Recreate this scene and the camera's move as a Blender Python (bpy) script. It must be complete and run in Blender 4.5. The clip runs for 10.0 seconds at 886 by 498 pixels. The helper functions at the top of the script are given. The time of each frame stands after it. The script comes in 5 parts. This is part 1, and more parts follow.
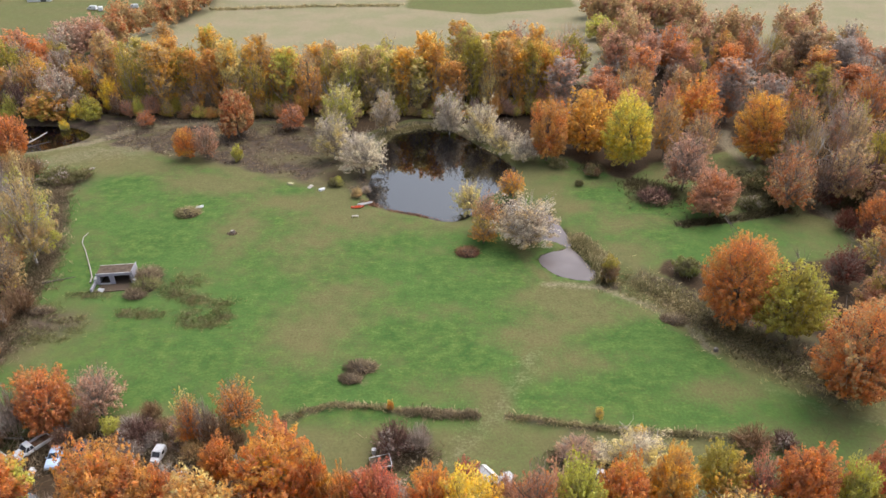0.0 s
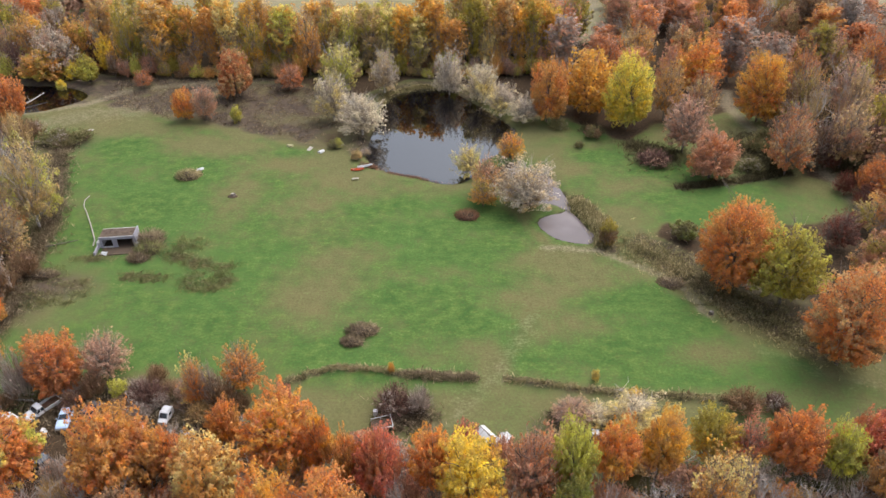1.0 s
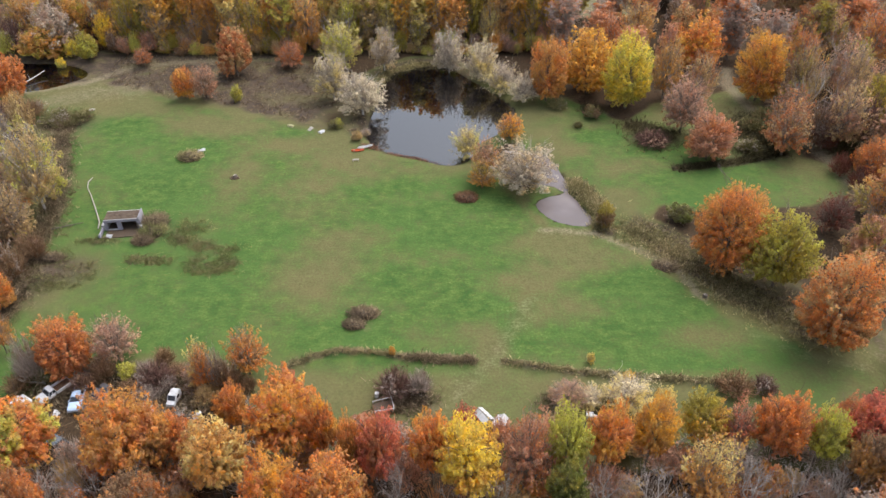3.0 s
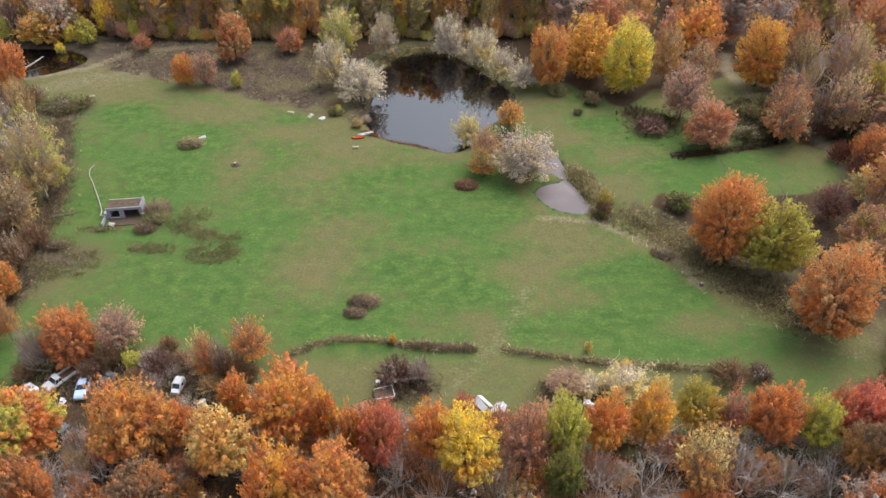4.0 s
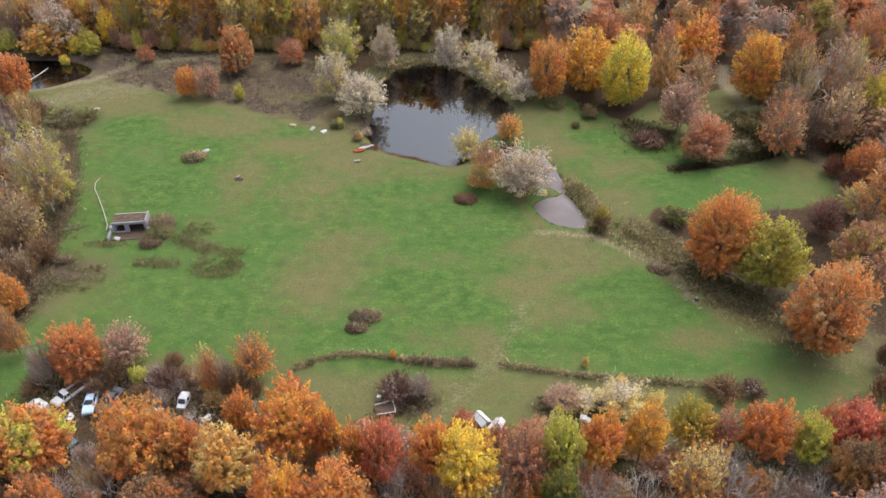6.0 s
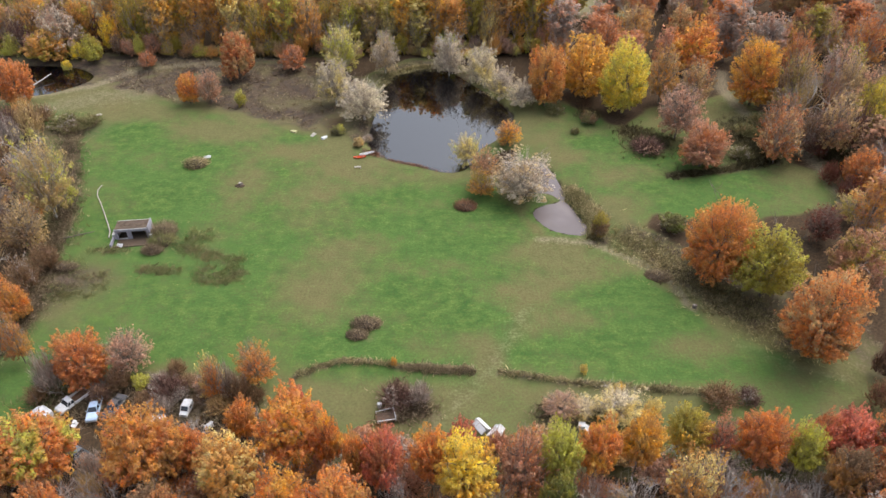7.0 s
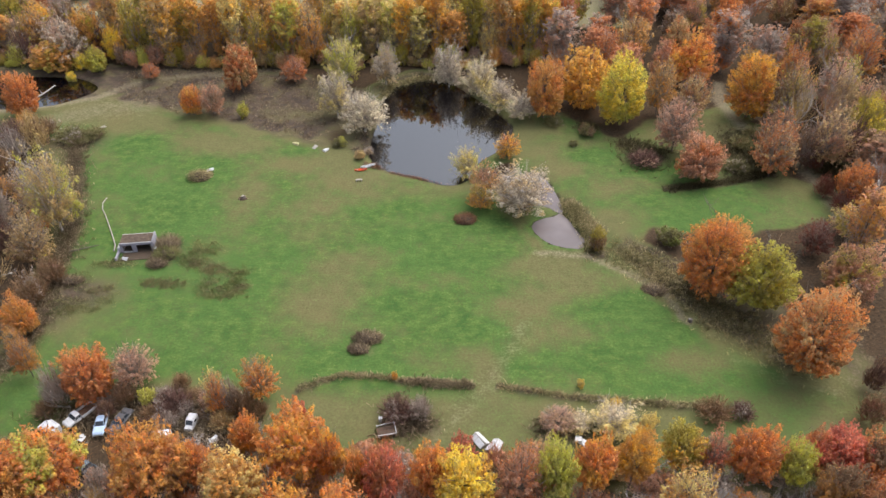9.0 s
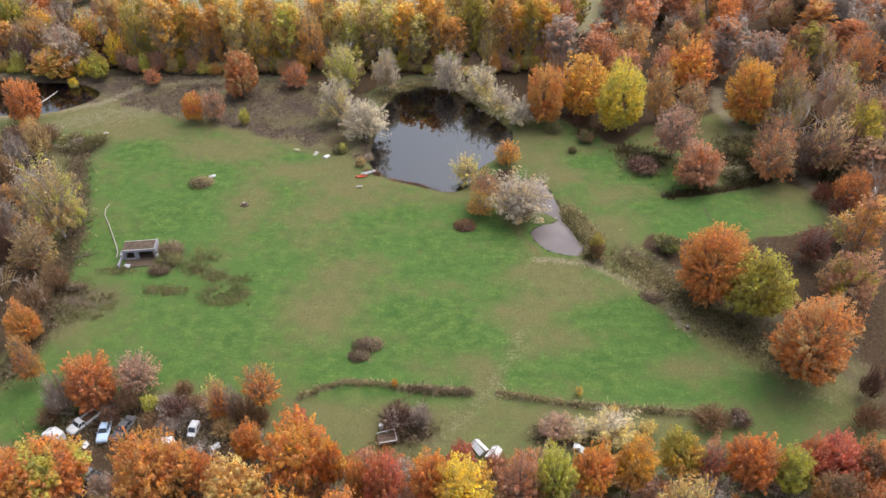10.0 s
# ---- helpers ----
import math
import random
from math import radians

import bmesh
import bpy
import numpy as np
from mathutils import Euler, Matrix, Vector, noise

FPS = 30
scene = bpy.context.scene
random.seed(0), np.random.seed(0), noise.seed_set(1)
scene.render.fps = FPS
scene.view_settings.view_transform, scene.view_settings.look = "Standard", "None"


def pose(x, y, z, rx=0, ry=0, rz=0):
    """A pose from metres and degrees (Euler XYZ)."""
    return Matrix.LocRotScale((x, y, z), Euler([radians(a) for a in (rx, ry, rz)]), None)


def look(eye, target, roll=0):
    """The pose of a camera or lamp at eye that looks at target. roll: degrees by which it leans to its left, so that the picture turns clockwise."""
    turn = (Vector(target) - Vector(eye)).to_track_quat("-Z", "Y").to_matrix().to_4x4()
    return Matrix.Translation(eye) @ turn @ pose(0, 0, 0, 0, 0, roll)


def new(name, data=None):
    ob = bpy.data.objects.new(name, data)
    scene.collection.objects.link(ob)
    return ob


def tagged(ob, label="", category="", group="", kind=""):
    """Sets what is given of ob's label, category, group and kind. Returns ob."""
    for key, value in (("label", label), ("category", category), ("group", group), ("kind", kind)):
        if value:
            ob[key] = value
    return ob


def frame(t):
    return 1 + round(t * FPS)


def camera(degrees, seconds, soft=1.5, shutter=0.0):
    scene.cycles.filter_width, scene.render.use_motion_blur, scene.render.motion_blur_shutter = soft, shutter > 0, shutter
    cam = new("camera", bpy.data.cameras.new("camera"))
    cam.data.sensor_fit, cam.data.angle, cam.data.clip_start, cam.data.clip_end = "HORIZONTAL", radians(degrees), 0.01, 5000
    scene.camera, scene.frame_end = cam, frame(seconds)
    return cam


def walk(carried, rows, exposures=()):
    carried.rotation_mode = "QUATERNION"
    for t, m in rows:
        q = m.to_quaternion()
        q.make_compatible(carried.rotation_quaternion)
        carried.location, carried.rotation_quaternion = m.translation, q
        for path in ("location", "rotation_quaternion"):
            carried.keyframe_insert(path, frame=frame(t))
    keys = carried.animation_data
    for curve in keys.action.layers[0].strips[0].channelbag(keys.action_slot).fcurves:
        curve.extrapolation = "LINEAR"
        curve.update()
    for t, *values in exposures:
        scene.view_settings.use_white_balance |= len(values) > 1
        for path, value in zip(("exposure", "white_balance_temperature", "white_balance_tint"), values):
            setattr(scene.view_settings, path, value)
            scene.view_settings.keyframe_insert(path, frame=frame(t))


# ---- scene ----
cam = camera(64.23, 10.0, soft=1.5)
PATH = [
    (0, pose(-0.01, -0.02, 75.03, 59.24, 0, -0.03)),
    (0.2, pose(-0.00, -0.06, 75.36, 59.26, 0, -0.03)),
    (0.3, pose(-0.00, -0.09, 75.53, 59.04, 0, -0.03)),
    (0.4, pose(0.00, -0.11, 75.69, 58.64, 0, -0.03)),
    (0.5, pose(0.00, -0.13, 75.86, 58.16, 0, -0.03)),
    (0.7, pose(0.01, -0.16, 76.22, 57.12, 0, -0.04)),
    (1, pose(0.02, -0.19, 76.77, 55.70, 0, -0.04)),
    (1.2, pose(0.03, -0.20, 77.14, 55.13, 0, -0.04)),
    (1.5, pose(0.04, -0.22, 77.69, 54.89, 0, -0.04)),
    (1.7, pose(0.05, -0.23, 78.04, 54.87, 0, -0.04)),
    (2, pose(0.06, -0.25, 78.57, 54.90, 0, -0.04)),
    (2.3, pose(0.07, -0.30, 79.08, 54.88, 0, -0.04)),
    (2.5, pose(0.08, -0.33, 79.43, 54.61, 0, -0.04)),
    (2.7, pose(0.10, -0.35, 79.78, 53.98, 0, -0.03)),
    (3, pose(0.12, -0.39, 80.31, 53.12, 0, -0.03)),
    (3.2, pose(0.13, -0.40, 80.68, 52.50, 0, -0.03)),
    (3.5, pose(0.14, -0.42, 81.24, 51.80, 0, -0.03)),
    (3.8, pose(0.15, -0.44, 81.80, 51.57, 0, -0.03)),
    (4.3, pose(0.17, -0.46, 82.73, 51.54, 0, -0.02)),
    (4.5, pose(0.18, -0.47, 83.10, 51.54, 0, -0.02)),
    (5, pose(0.19, -0.46, 84.01, 51.53, 0, -0.02)),
    (5.5, pose(0.21, -0.50, 84.93, 51.53, 0, -0.01)),
    (7, pose(0.25, -0.59, 87.62, 51.53, 0, 0.01)),
    (7.5, pose(0.29, -0.61, 88.51, 51.55, 0, 0.02)),
    (8, pose(0.33, -0.62, 89.41, 51.52, 0, 0.03)),
    (8.5, pose(0.36, -0.65, 90.30, 51.52, 0, 0.04)),
    (9, pose(0.38, -0.68, 91.18, 51.54, 0, 0.06)),
    (9.5, pose(0.40, -0.72, 92.06, 51.56, 0, 0.07)),
    (10, pose(0.43, -0.77, 92.94, 51.59, 0, 0.08)),
]
walk(cam, PATH)

# ---- world, sun, exposure: a bright overcast autumn day ----
SUN_UP, SUN_ROUND = 60, 48
world = bpy.data.worlds.new("sky")
scene.world = world
world.use_nodes = True
wn, wl = world.node_tree.nodes, world.node_tree.links
sky = wn.new("ShaderNodeTexSky")
sky.sky_type, sky.sun_disc = "NISHITA", False
sky.sun_elevation, sky.sun_rotation = radians(SUN_UP), radians(SUN_ROUND)
sky.dust_density, sky.air_density, sky.ozone_density = 5.0, 1.1, 2.0
veil = wn.new("ShaderNodeHueSaturation")
veil.inputs["Saturation"].default_value = 0.56
veil.inputs["Value"].default_value = 1.55
wl.new(sky.outputs[0], veil.inputs["Color"])
wl.new(veil.outputs[0], wn["Background"].inputs["Color"])
wn["Background"].inputs["Strength"].default_value = 0.15

sun_data = bpy.data.lights.new("sun", "SUN")
sun_data.energy, sun_data.angle, sun_data.color = 0.7, radians(60), (1.0, 0.96, 0.9)
sun = new("sun", sun_data)
a, b = radians(SUN_UP), radians(SUN_ROUND)
sun.matrix_world = look((Vector((math.sin(b) * math.cos(a), math.cos(b) * math.cos(a), math.sin(a))) * 200), (0, 0, 0))
scene.view_settings.exposure = 0.48

# ---- materials ----
class Nodes:
    """A small builder for node materials."""

    def __init__(self, name):
        self.mat = bpy.data.materials.new(name)
        self.mat.use_nodes = True
        self.tree = self.mat.node_tree
        self.bsdf = self.tree.nodes["Principled BSDF"]
        self.out = self.tree.nodes["Material Output"]

    def add(self, kind):
        return self.tree.nodes.new(kind)

    def put(self, socket, value):
        if isinstance(value, bpy.types.NodeSocket):
            self.tree.links.new(value, socket)
        elif isinstance(value, (tuple, list)) and len(value) == 3 and socket.type == "RGBA":
            socket.default_value = (*value, 1)
        else:
            socket.default_value = value

    def coord(self, kind="Object"):
        return self.add("ShaderNodeTexCoord").outputs[kind]

    def place(self):
        return self.add("ShaderNodeNewGeometry").outputs["Position"]

    def island(self):
        return self.add("ShaderNodeNewGeometry").outputs["Random Per Island"]

    def noise(self, scale, detail=4, rough=0.55, vector=None, stretch=None):
        n = self.add("ShaderNodeTexNoise")
        v = vector or self.coord()
        if stretch:
            m = self.add("ShaderNodeMapping")
            self.put(m.inputs["Vector"], v)
            m.inputs["Scale"].default_value = stretch
            v = m.outputs[0]
        self.put(n.inputs["Vector"], v)
        n.inputs["Scale"].default_value, n.inputs["Detail"].default_value, n.inputs["Roughness"].default_value = scale, detail, rough
        return n.outputs["Fac"]

    def span(self, value, lo, hi, a=0.0, b=1.0):
        n = self.add("ShaderNodeMapRange")
        self.put(n.inputs[0], value)
        for i, v in enumerate((lo, hi, a, b)):
            self.put(n.inputs[i + 1], v)
        return n.outputs[0]

    def maths(self, op, x, y=0.0):
        n = self.add("ShaderNodeMath")
        n.operation = op
        self.put(n.inputs[0], x)
        self.put(n.inputs[1], y)
        return n.outputs[0]

    def mix(self, fac, x, y, blend="MIX"):
        n = self.add("ShaderNodeMix")
        n.data_type, n.blend_type = "RGBA", blend
        self.put(n.inputs[0], fac)
        self.put(n.inputs[6], x)
        self.put(n.inputs[7], y)
        return n.outputs[2]

    def vary(self, colour, hue=0.5, sat=1.0, value=1.0):
        n = self.add("ShaderNodeHueSaturation")
        self.put(n.inputs["Hue"], hue)
        self.put(n.inputs["Saturation"], sat)
        self.put(n.inputs["Value"], value)
        self.put(n.inputs["Color"], colour)
        return n.outputs[0]

    def bump(self, height, strength=0.3, distance=0.05):
        n = self.add("ShaderNodeBump")
        self.put(n.inputs["Height"], height)
        n.inputs["Strength"].default_value, n.inputs["Distance"].default_value = strength, distance
        self.put(self.bsdf.inputs["Normal"], n.outputs[0])

    def let_through(self, colour, share):
        """Thin leaves and stalks pass some light on."""
        t, m = self.add("ShaderNodeBsdfTranslucent"), self.add("ShaderNodeMixShader")
        self.put(t.inputs["Color"], colour)
        m.inputs[0].default_value = share
        self.put(m.inputs[1], self.bsdf.outputs[0])
        self.put(m.inputs[2], t.outputs[0])
        self.put(self.out.inputs["Surface"], m.outputs[0])
        return self.mat

    def done(self, colour, rough=0.8, metal=0.0, spec=0.3):
        self.put(self.bsdf.inputs["Base Color"], colour)
        self.put(self.bsdf.inputs["Roughness"], rough)
        self.put(self.bsdf.inputs["Metallic"], metal)
        self.put(self.bsdf.inputs["Specular IOR Level"], spec)
        return self.mat


def plain(name, colour, rough=0.7, metal=0.0, dirt=(0.12, 0.09, 0.06), amount=0.35, scale=2.5, spec=0.3):
    """Paint, metal or stone with grain, stains and a little relief."""
    n = Nodes(name)
    fine = n.noise(scale * 9, 5, 0.6)
    broad = n.noise(scale, 4, 0.6)
    c = n.mix(n.span(broad, 0.45, 0.75, 0, amount), colour, dirt)
    c = n.vary(c, value=n.span(fine, 0.3, 0.7, 0.85, 1.12))
    n.bump(fine, 0.15, 0.02)
    return n.done(c, rough, metal, spec)


def foliage_material(name, translucent=0.46):
    """Leaves: the tree's two colours, mixed by patches through the crown, each spray a little different."""
    n = Nodes(name)
    own = n.add("ShaderNodeObjectInfo")
    other = n.add("ShaderNodeAttribute")
    other.attribute_type, other.attribute_name = "OBJECT", "second"
    patch = n.noise(0.28, 2, 0.5, n.place())
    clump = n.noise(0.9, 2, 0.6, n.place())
    one = n.island()
    c = n.mix(n.span(patch, 0.46, 0.62), own.outputs["Color"], other.outputs["Color"])
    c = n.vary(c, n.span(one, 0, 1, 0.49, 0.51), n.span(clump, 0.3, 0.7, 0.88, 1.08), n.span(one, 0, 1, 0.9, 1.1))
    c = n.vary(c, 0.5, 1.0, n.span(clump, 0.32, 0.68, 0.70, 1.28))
    n.done(c, 0.75, 0, 0.12)
    return n.let_through(c, translucent)


def twig_material():
    n = Nodes("twigs")
    own = n.add("ShaderNodeObjectInfo")
    c = n.vary(own.outputs["Color"], 0.5, 1.0, n.span(n.island(), 0, 1, 0.6, 1.35))
    return n.done(c, 0.85, 0, 0.1)


def bark_material(name, colour):
    n = Nodes(name)
    grain = n.noise(6, 6, 0.65, stretch=(1, 1, 0.25))
    c = n.mix(n.span(grain, 0.35, 0.7), [v * 0.55 for v in colour], [v * 1.25 for v in colour])
    n.bump(grain, 0.5, 0.04)
    return n.done(c, 0.9, 0, 0.1)


def weed_material(name, first, second, third):
    n = Nodes(name)
    patch = n.noise(0.12, 3, 0.6, n.place())
    c = n.mix(n.span(patch, 0.4, 0.6), first, second)
    c = n.mix(n.span(n.island(), 0.72, 1.0, 0, 0.9), c, third)
    c = n.vary(c, 0.5, 1.0, n.span(n.island(), 0, 1, 0.7, 1.3))
    n.done(c, 0.9, 0, 0.1)
    return n.let_through(c, 0.5)


def ground_material():
    """Turf, dry turf, dead weeds, leaf litter and bare tracks, laid by two masks held in the sheet."""
    n = Nodes("meadow_ground")
    p = n.place()
    cover_layer, wear_layer = n.add("ShaderNodeVertexColor"), n.add("ShaderNodeVertexColor")
    cover_layer.layer_name, wear_layer.layer_name = "cover", "wear"
    cover, wear = n.add("ShaderNodeSeparateColor"), n.add("ShaderNodeSeparateColor")
    n.put(cover.inputs[0], cover_layer.outputs[0])
    n.put(wear.inputs[0], wear_layer.outputs[0])
    fine = n.noise(2.2, 6, 0.7, p)
    mid = n.noise(0.42, 6, 0.66, p, (0.9, 1.1, 1))
    broad = n.noise(0.06, 4, 0.6, p)
    streak = n.noise(0.75, 5, 0.68, p, (0.7, 1.25, 1))
    green = n.mix(n.span(mid, 0.35, 0.68), (0.037, 0.088, 0.023), (0.094, 0.142, 0.037))
    green = n.mix(n.span(streak, 0.52, 0.72, 0, 0.55), green, (0.134, 0.155, 0.043))
    green = n.mix(n.span(broad, 0.42, 0.62, 0, 0.5), green, (0.066, 0.123, 0.033))
    dry = n.mix(n.span(mid, 0.35, 0.7), (0.103, 0.104, 0.043), (0.135, 0.122, 0.056))
    dry = n.mix(n.span(broad, 0.5, 0.68, 0, 0.35), dry, (0.15, 0.118, 0.056))
    dry = n.mix(n.span(fine, 0.5, 0.75, 0, 0.4), dry, (0.10, 0.125, 0.05))
    patchy = n.noise(0.13, 4, 0.62, p)
    dead = n.mix(n.span(mid, 0.36, 0.66), (0.048, 0.036, 0.032), (0.105, 0.078, 0.056))
    dead = n.mix(n.span(patchy, 0.48, 0.62, 0, 0.75), dead, (0.142, 0.126, 0.062))
    dead = n.mix(n.span(fine, 0.5, 0.8, 0, 0.3), dead, (0.15, 0.118, 0.068))
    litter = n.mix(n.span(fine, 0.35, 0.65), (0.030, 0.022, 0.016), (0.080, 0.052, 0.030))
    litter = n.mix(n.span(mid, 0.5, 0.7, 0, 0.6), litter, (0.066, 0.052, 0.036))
    track = n.mix(n.span(fine, 0.35, 0.7), (0.165, 0.140, 0.092), (0.245, 0.205, 0.140))
    crop = n.mix(n.span(broad, 0.4, 0.6), (0.185, 0.175, 0.098), (0.225, 0.19, 0.122))
    crop = n.mix(n.span(streak, 0.45, 0.7, 0, 0.5), crop, (0.255, 0.22, 0.145))
    edge = n.span(mid, 0.25, 0.75, -0.28, 0.28)
    ragged = n.span(fine, 0.3, 0.7, -0.2, 0.2)

    def mask(value, lo=0.3, hi=0.7):
        return n.span(n.maths("ADD", n.maths("ADD", value, edge), ragged), lo, hi)

    c = n.mix(mask(cover.outputs[0], 0.1, 0.9), dry, green)
    c = n.mix(mask(wear.outputs[1]), c, crop)
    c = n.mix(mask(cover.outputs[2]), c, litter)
    c = n.mix(mask(cover.outputs[1], 0.25, 0.85), c, dead)
    c = n.mix(n.maths("MULTIPLY", mask(wear.outputs[0], 0.2, 0.9), 0.8), c, track)
    c = n.mix(mask(wear.outputs[2]), c, (0.035, 0.028, 0.02))
    c = n.vary(c, 0.5, 1.0, n.span(fine, 0.28, 0.72, 0.74, 1.26))
    n.bump(n.maths("ADD", fine, mid), 0.6, 0.12)
    return n.done(c, 0.95, 0, 0.05)


def water_material(name, colour, ior, rough=0.03):
    n = Nodes(name)
    ripple = n.noise(0.8, 3, 0.5, n.place(), (0.4, 1.0, 1))
    n.bump(ripple, 0.02, 0.01)
    n.bsdf.inputs["IOR"].default_value = ior
    silt = n.noise(0.08, 3, 0.5, n.place())
    return n.done(n.mix(n.span(silt, 0.4, 0.65), colour, [v * 1.5 for v in colour]), rough, 0, 0.5)


GROUND = ground_material()
WATER = water_material("pond_water", (0.001, 0.001, 0.002), 2.0)
SILT_WATER = water_material("silty_water", (0.125, 0.105, 0.105), 1.33, 0.12)
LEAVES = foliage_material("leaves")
TWIGS = twig_material()
BARK = bark_material("grey_brown_bark", (0.19, 0.16, 0.138))
PALE_BARK = bark_material("pale_bark", (0.50, 0.46, 0.42))
WEEDS = weed_material("dead_weeds", (0.175, 0.130, 0.088), (0.29, 0.225, 0.145), (0.46, 0.37, 0.25))
STRAW = weed_material("straw_weeds", (0.25, 0.22, 0.105), (0.36, 0.295, 0.155), (0.52, 0.43, 0.26))
RED_WEEDS = weed_material("red_weeds", (0.20, 0.085, 0.058), (0.27, 0.14, 0.085), (0.33, 0.235, 0.15))
CONCRETE = plain("weathered_concrete", (0.46, 0.45, 0.45), 0.9, 0, (0.2, 0.18, 0.16), 0.6, 1.2)
WHITE_WALL = plain("limewashed_concrete", (0.29, 0.28, 0.32), 0.9, 0, (0.22, 0.2, 0.2), 0.5, 1.2)
DARK_EARTH = plain("dark_earth", (0.075, 0.055, 0.038), 0.95, 0, (0.1, 0.06, 0.04), 0.6, 2)
MOSS_ROOF = plain("leaf_covered_roof", (0.085, 0.060, 0.046), 0.95, 0, (0.17, 0.13, 0.085), 0.6, 1.5)
WHITE = plain("white_paint", (0.60, 0.61, 0.63), 0.45, 0, (0.35, 0.32, 0.28), 0.4, 1.6)
PALE_BLUE = plain("pale_blue_paint", (0.42, 0.55, 0.74), 0.35, 0, (0.3, 0.3, 0.3), 0.3, 1.4, 0.5)
TEAL = plain("faded_teal_paint", (0.10, 0.15, 0.20), 0.4, 0, (0.15, 0.12, 0.09), 0.4, 1.4, 0.5)
CHARCOAL = plain("charcoal_paint", (0.07, 0.07, 0.08), 0.4, 0, (0.12, 0.1, 0.08), 0.4, 1.4, 0.5)
GLASS = plain("dark_window_glass", (0.025, 0.03, 0.038), 0.06, 0, (0.05, 0.05, 0.05), 0.2, 1.5, 0.6)
RUBBER = plain("tyre_rubber", (0.025, 0.025, 0.026), 0.9)
CHROME = plain("dull_metal", (0.5, 0.5, 0.51), 0.4, 0.9, (0.25, 0.15, 0.1), 0.3)
RUST = plain("rusty_steel", (0.16, 0.085, 0.05), 0.85, 0.3, (0.3, 0.25, 0.2), 0.4)
RED_HULL = plain("red_orange_hull", (0.62, 0.10, 0.035), 0.45, 0, (0.3, 0.2, 0.15), 0.25, 1.5)
YELLOW_HULL = plain("pale_yellow_hull", (0.40, 0.37, 0.20), 0.6, 0, (0.3, 0.25, 0.15), 0.4, 1.5)
RED_LAMP = plain("red_lamp_glass", (0.35, 0.02, 0.02), 0.2)
WOOD = plain("grey_weathered_wood", (0.34, 0.31, 0.28), 0.9, 0, (0.15, 0.12, 0.1), 0.5, 3)
TUSSOCK = weed_material("green_tussocks", (0.21, 0.225, 0.085), (0.29, 0.26, 0.12), (0.42, 0.36, 0.20))
DARK_WEEDS = weed_material("dark_brush", (0.075, 0.066, 0.036), (0.10, 0.085, 0.045), (0.17, 0.15, 0.075))
STONE = plain("pale_stone", (0.42, 0.39, 0.35), 0.9, 0, (0.2, 0.17, 0.13), 0.5, 3)

# ---- shapes on the plan ----
def ring(points, steps=6):
    """A closed smooth outline through a few corners of the plan."""
    p = np.array(points, float)
    out = []
    for i in range(len(p)):
        a, b, c, d = p[i - 1], p[i], p[(i + 1) % len(p)], p[(i + 2) % len(p)]
        for s in np.linspace(0, 1, steps, endpoint=False):
            out.append(0.5 * (2 * b + (c - a) * s + (2 * a - 5 * b + 4 * c - d) * s * s + (3 * b - a - 3 * c + d) * s ** 3))
    return np.array(out)


def line_gap(x, y, points):
    """How far each place lies from a line of several corners."""
    p, best = np.array(points, float), np.full(np.shape(x), 1e9)
    for (ax, ay), (bx, by) in zip(p[:-1], p[1:]):
        dx, dy = bx - ax, by - ay
        s = np.clip(((x - ax) * dx + (y - ay) * dy) / (dx * dx + dy * dy + 1e-9), 0, 1)
        best = np.minimum(best, np.hypot(x - ax - s * dx, y - ay - s * dy))
    return best


def inside(x, y, shape):
    """Metres inside an outline; negative outside it."""
    hit = np.zeros(np.shape(x), bool)
    for (ax, ay), (bx, by) in zip(shape, np.roll(shape, -1, 0)):
        cross = (ay > y) != (by > y)
        hit ^= cross & (x < (bx - ax) * (y - ay) / (by - ay + 1e-12) + ax)
    gap = line_gap(x, y, np.vstack([shape, shape[:1]]))
    return np.where(hit, gap, -gap)


def soft(v, lo, hi):
    s = np.clip((v - lo) / (hi - lo), 0, 1)
    return s * s * (3 - 2 * s)


def blob(x, y, cx, cy, rx, ry):
    return np.exp(-(((x - cx) / rx) ** 2 + ((y - cy) / ry) ** 2) * 1.1)


def wave(x, y, size, seed):
    """Cheap smooth noise between -1 and 1."""
    r = np.random.RandomState(seed)
    v = 0
    for k in range(7):
        a, f, q = r.uniform(0, 6.28), r.uniform(0.6, 2.2) / size, r.uniform(0, 6.28)
        v = v + np.sin((x * np.cos(a) + y * np.sin(a)) * f * 6.28 + q) / 7 * 2
    return v


POND = ring([(-18, 152), (-17.5, 168), (-16, 185), (-12, 192), (-4, 195), (2.5, 193), (8.5, 185), (14.5, 175.5), (18.5, 166), (15, 156), (9, 149), (6, 141), (1, 139), (-6, 142), (-13, 145)])
SMALL_POND = ring([(19.6, 122.6), (22, 125.3), (24.6, 126.2), (26.9, 126.6), (28.3, 123.6), (29.4, 119.5), (29.6, 116.8), (28, 115.4), (25.6, 115.5), (22, 117.6)])
CHANNEL = ring([(15, 138), (20, 144), (24, 142.5), (26.2, 136), (27.2, 129), (26, 127.5), (24, 130), (18, 132)])
LEFT_POND = ring([(-140, 178), (-120, 177.5), (-111, 179), (-106, 182), (-101, 188), (-103, 193), (-111, 197), (-125, 198), (-140, 198)])
WATERS = (POND, SMALL_POND, CHANNEL, LEFT_POND)
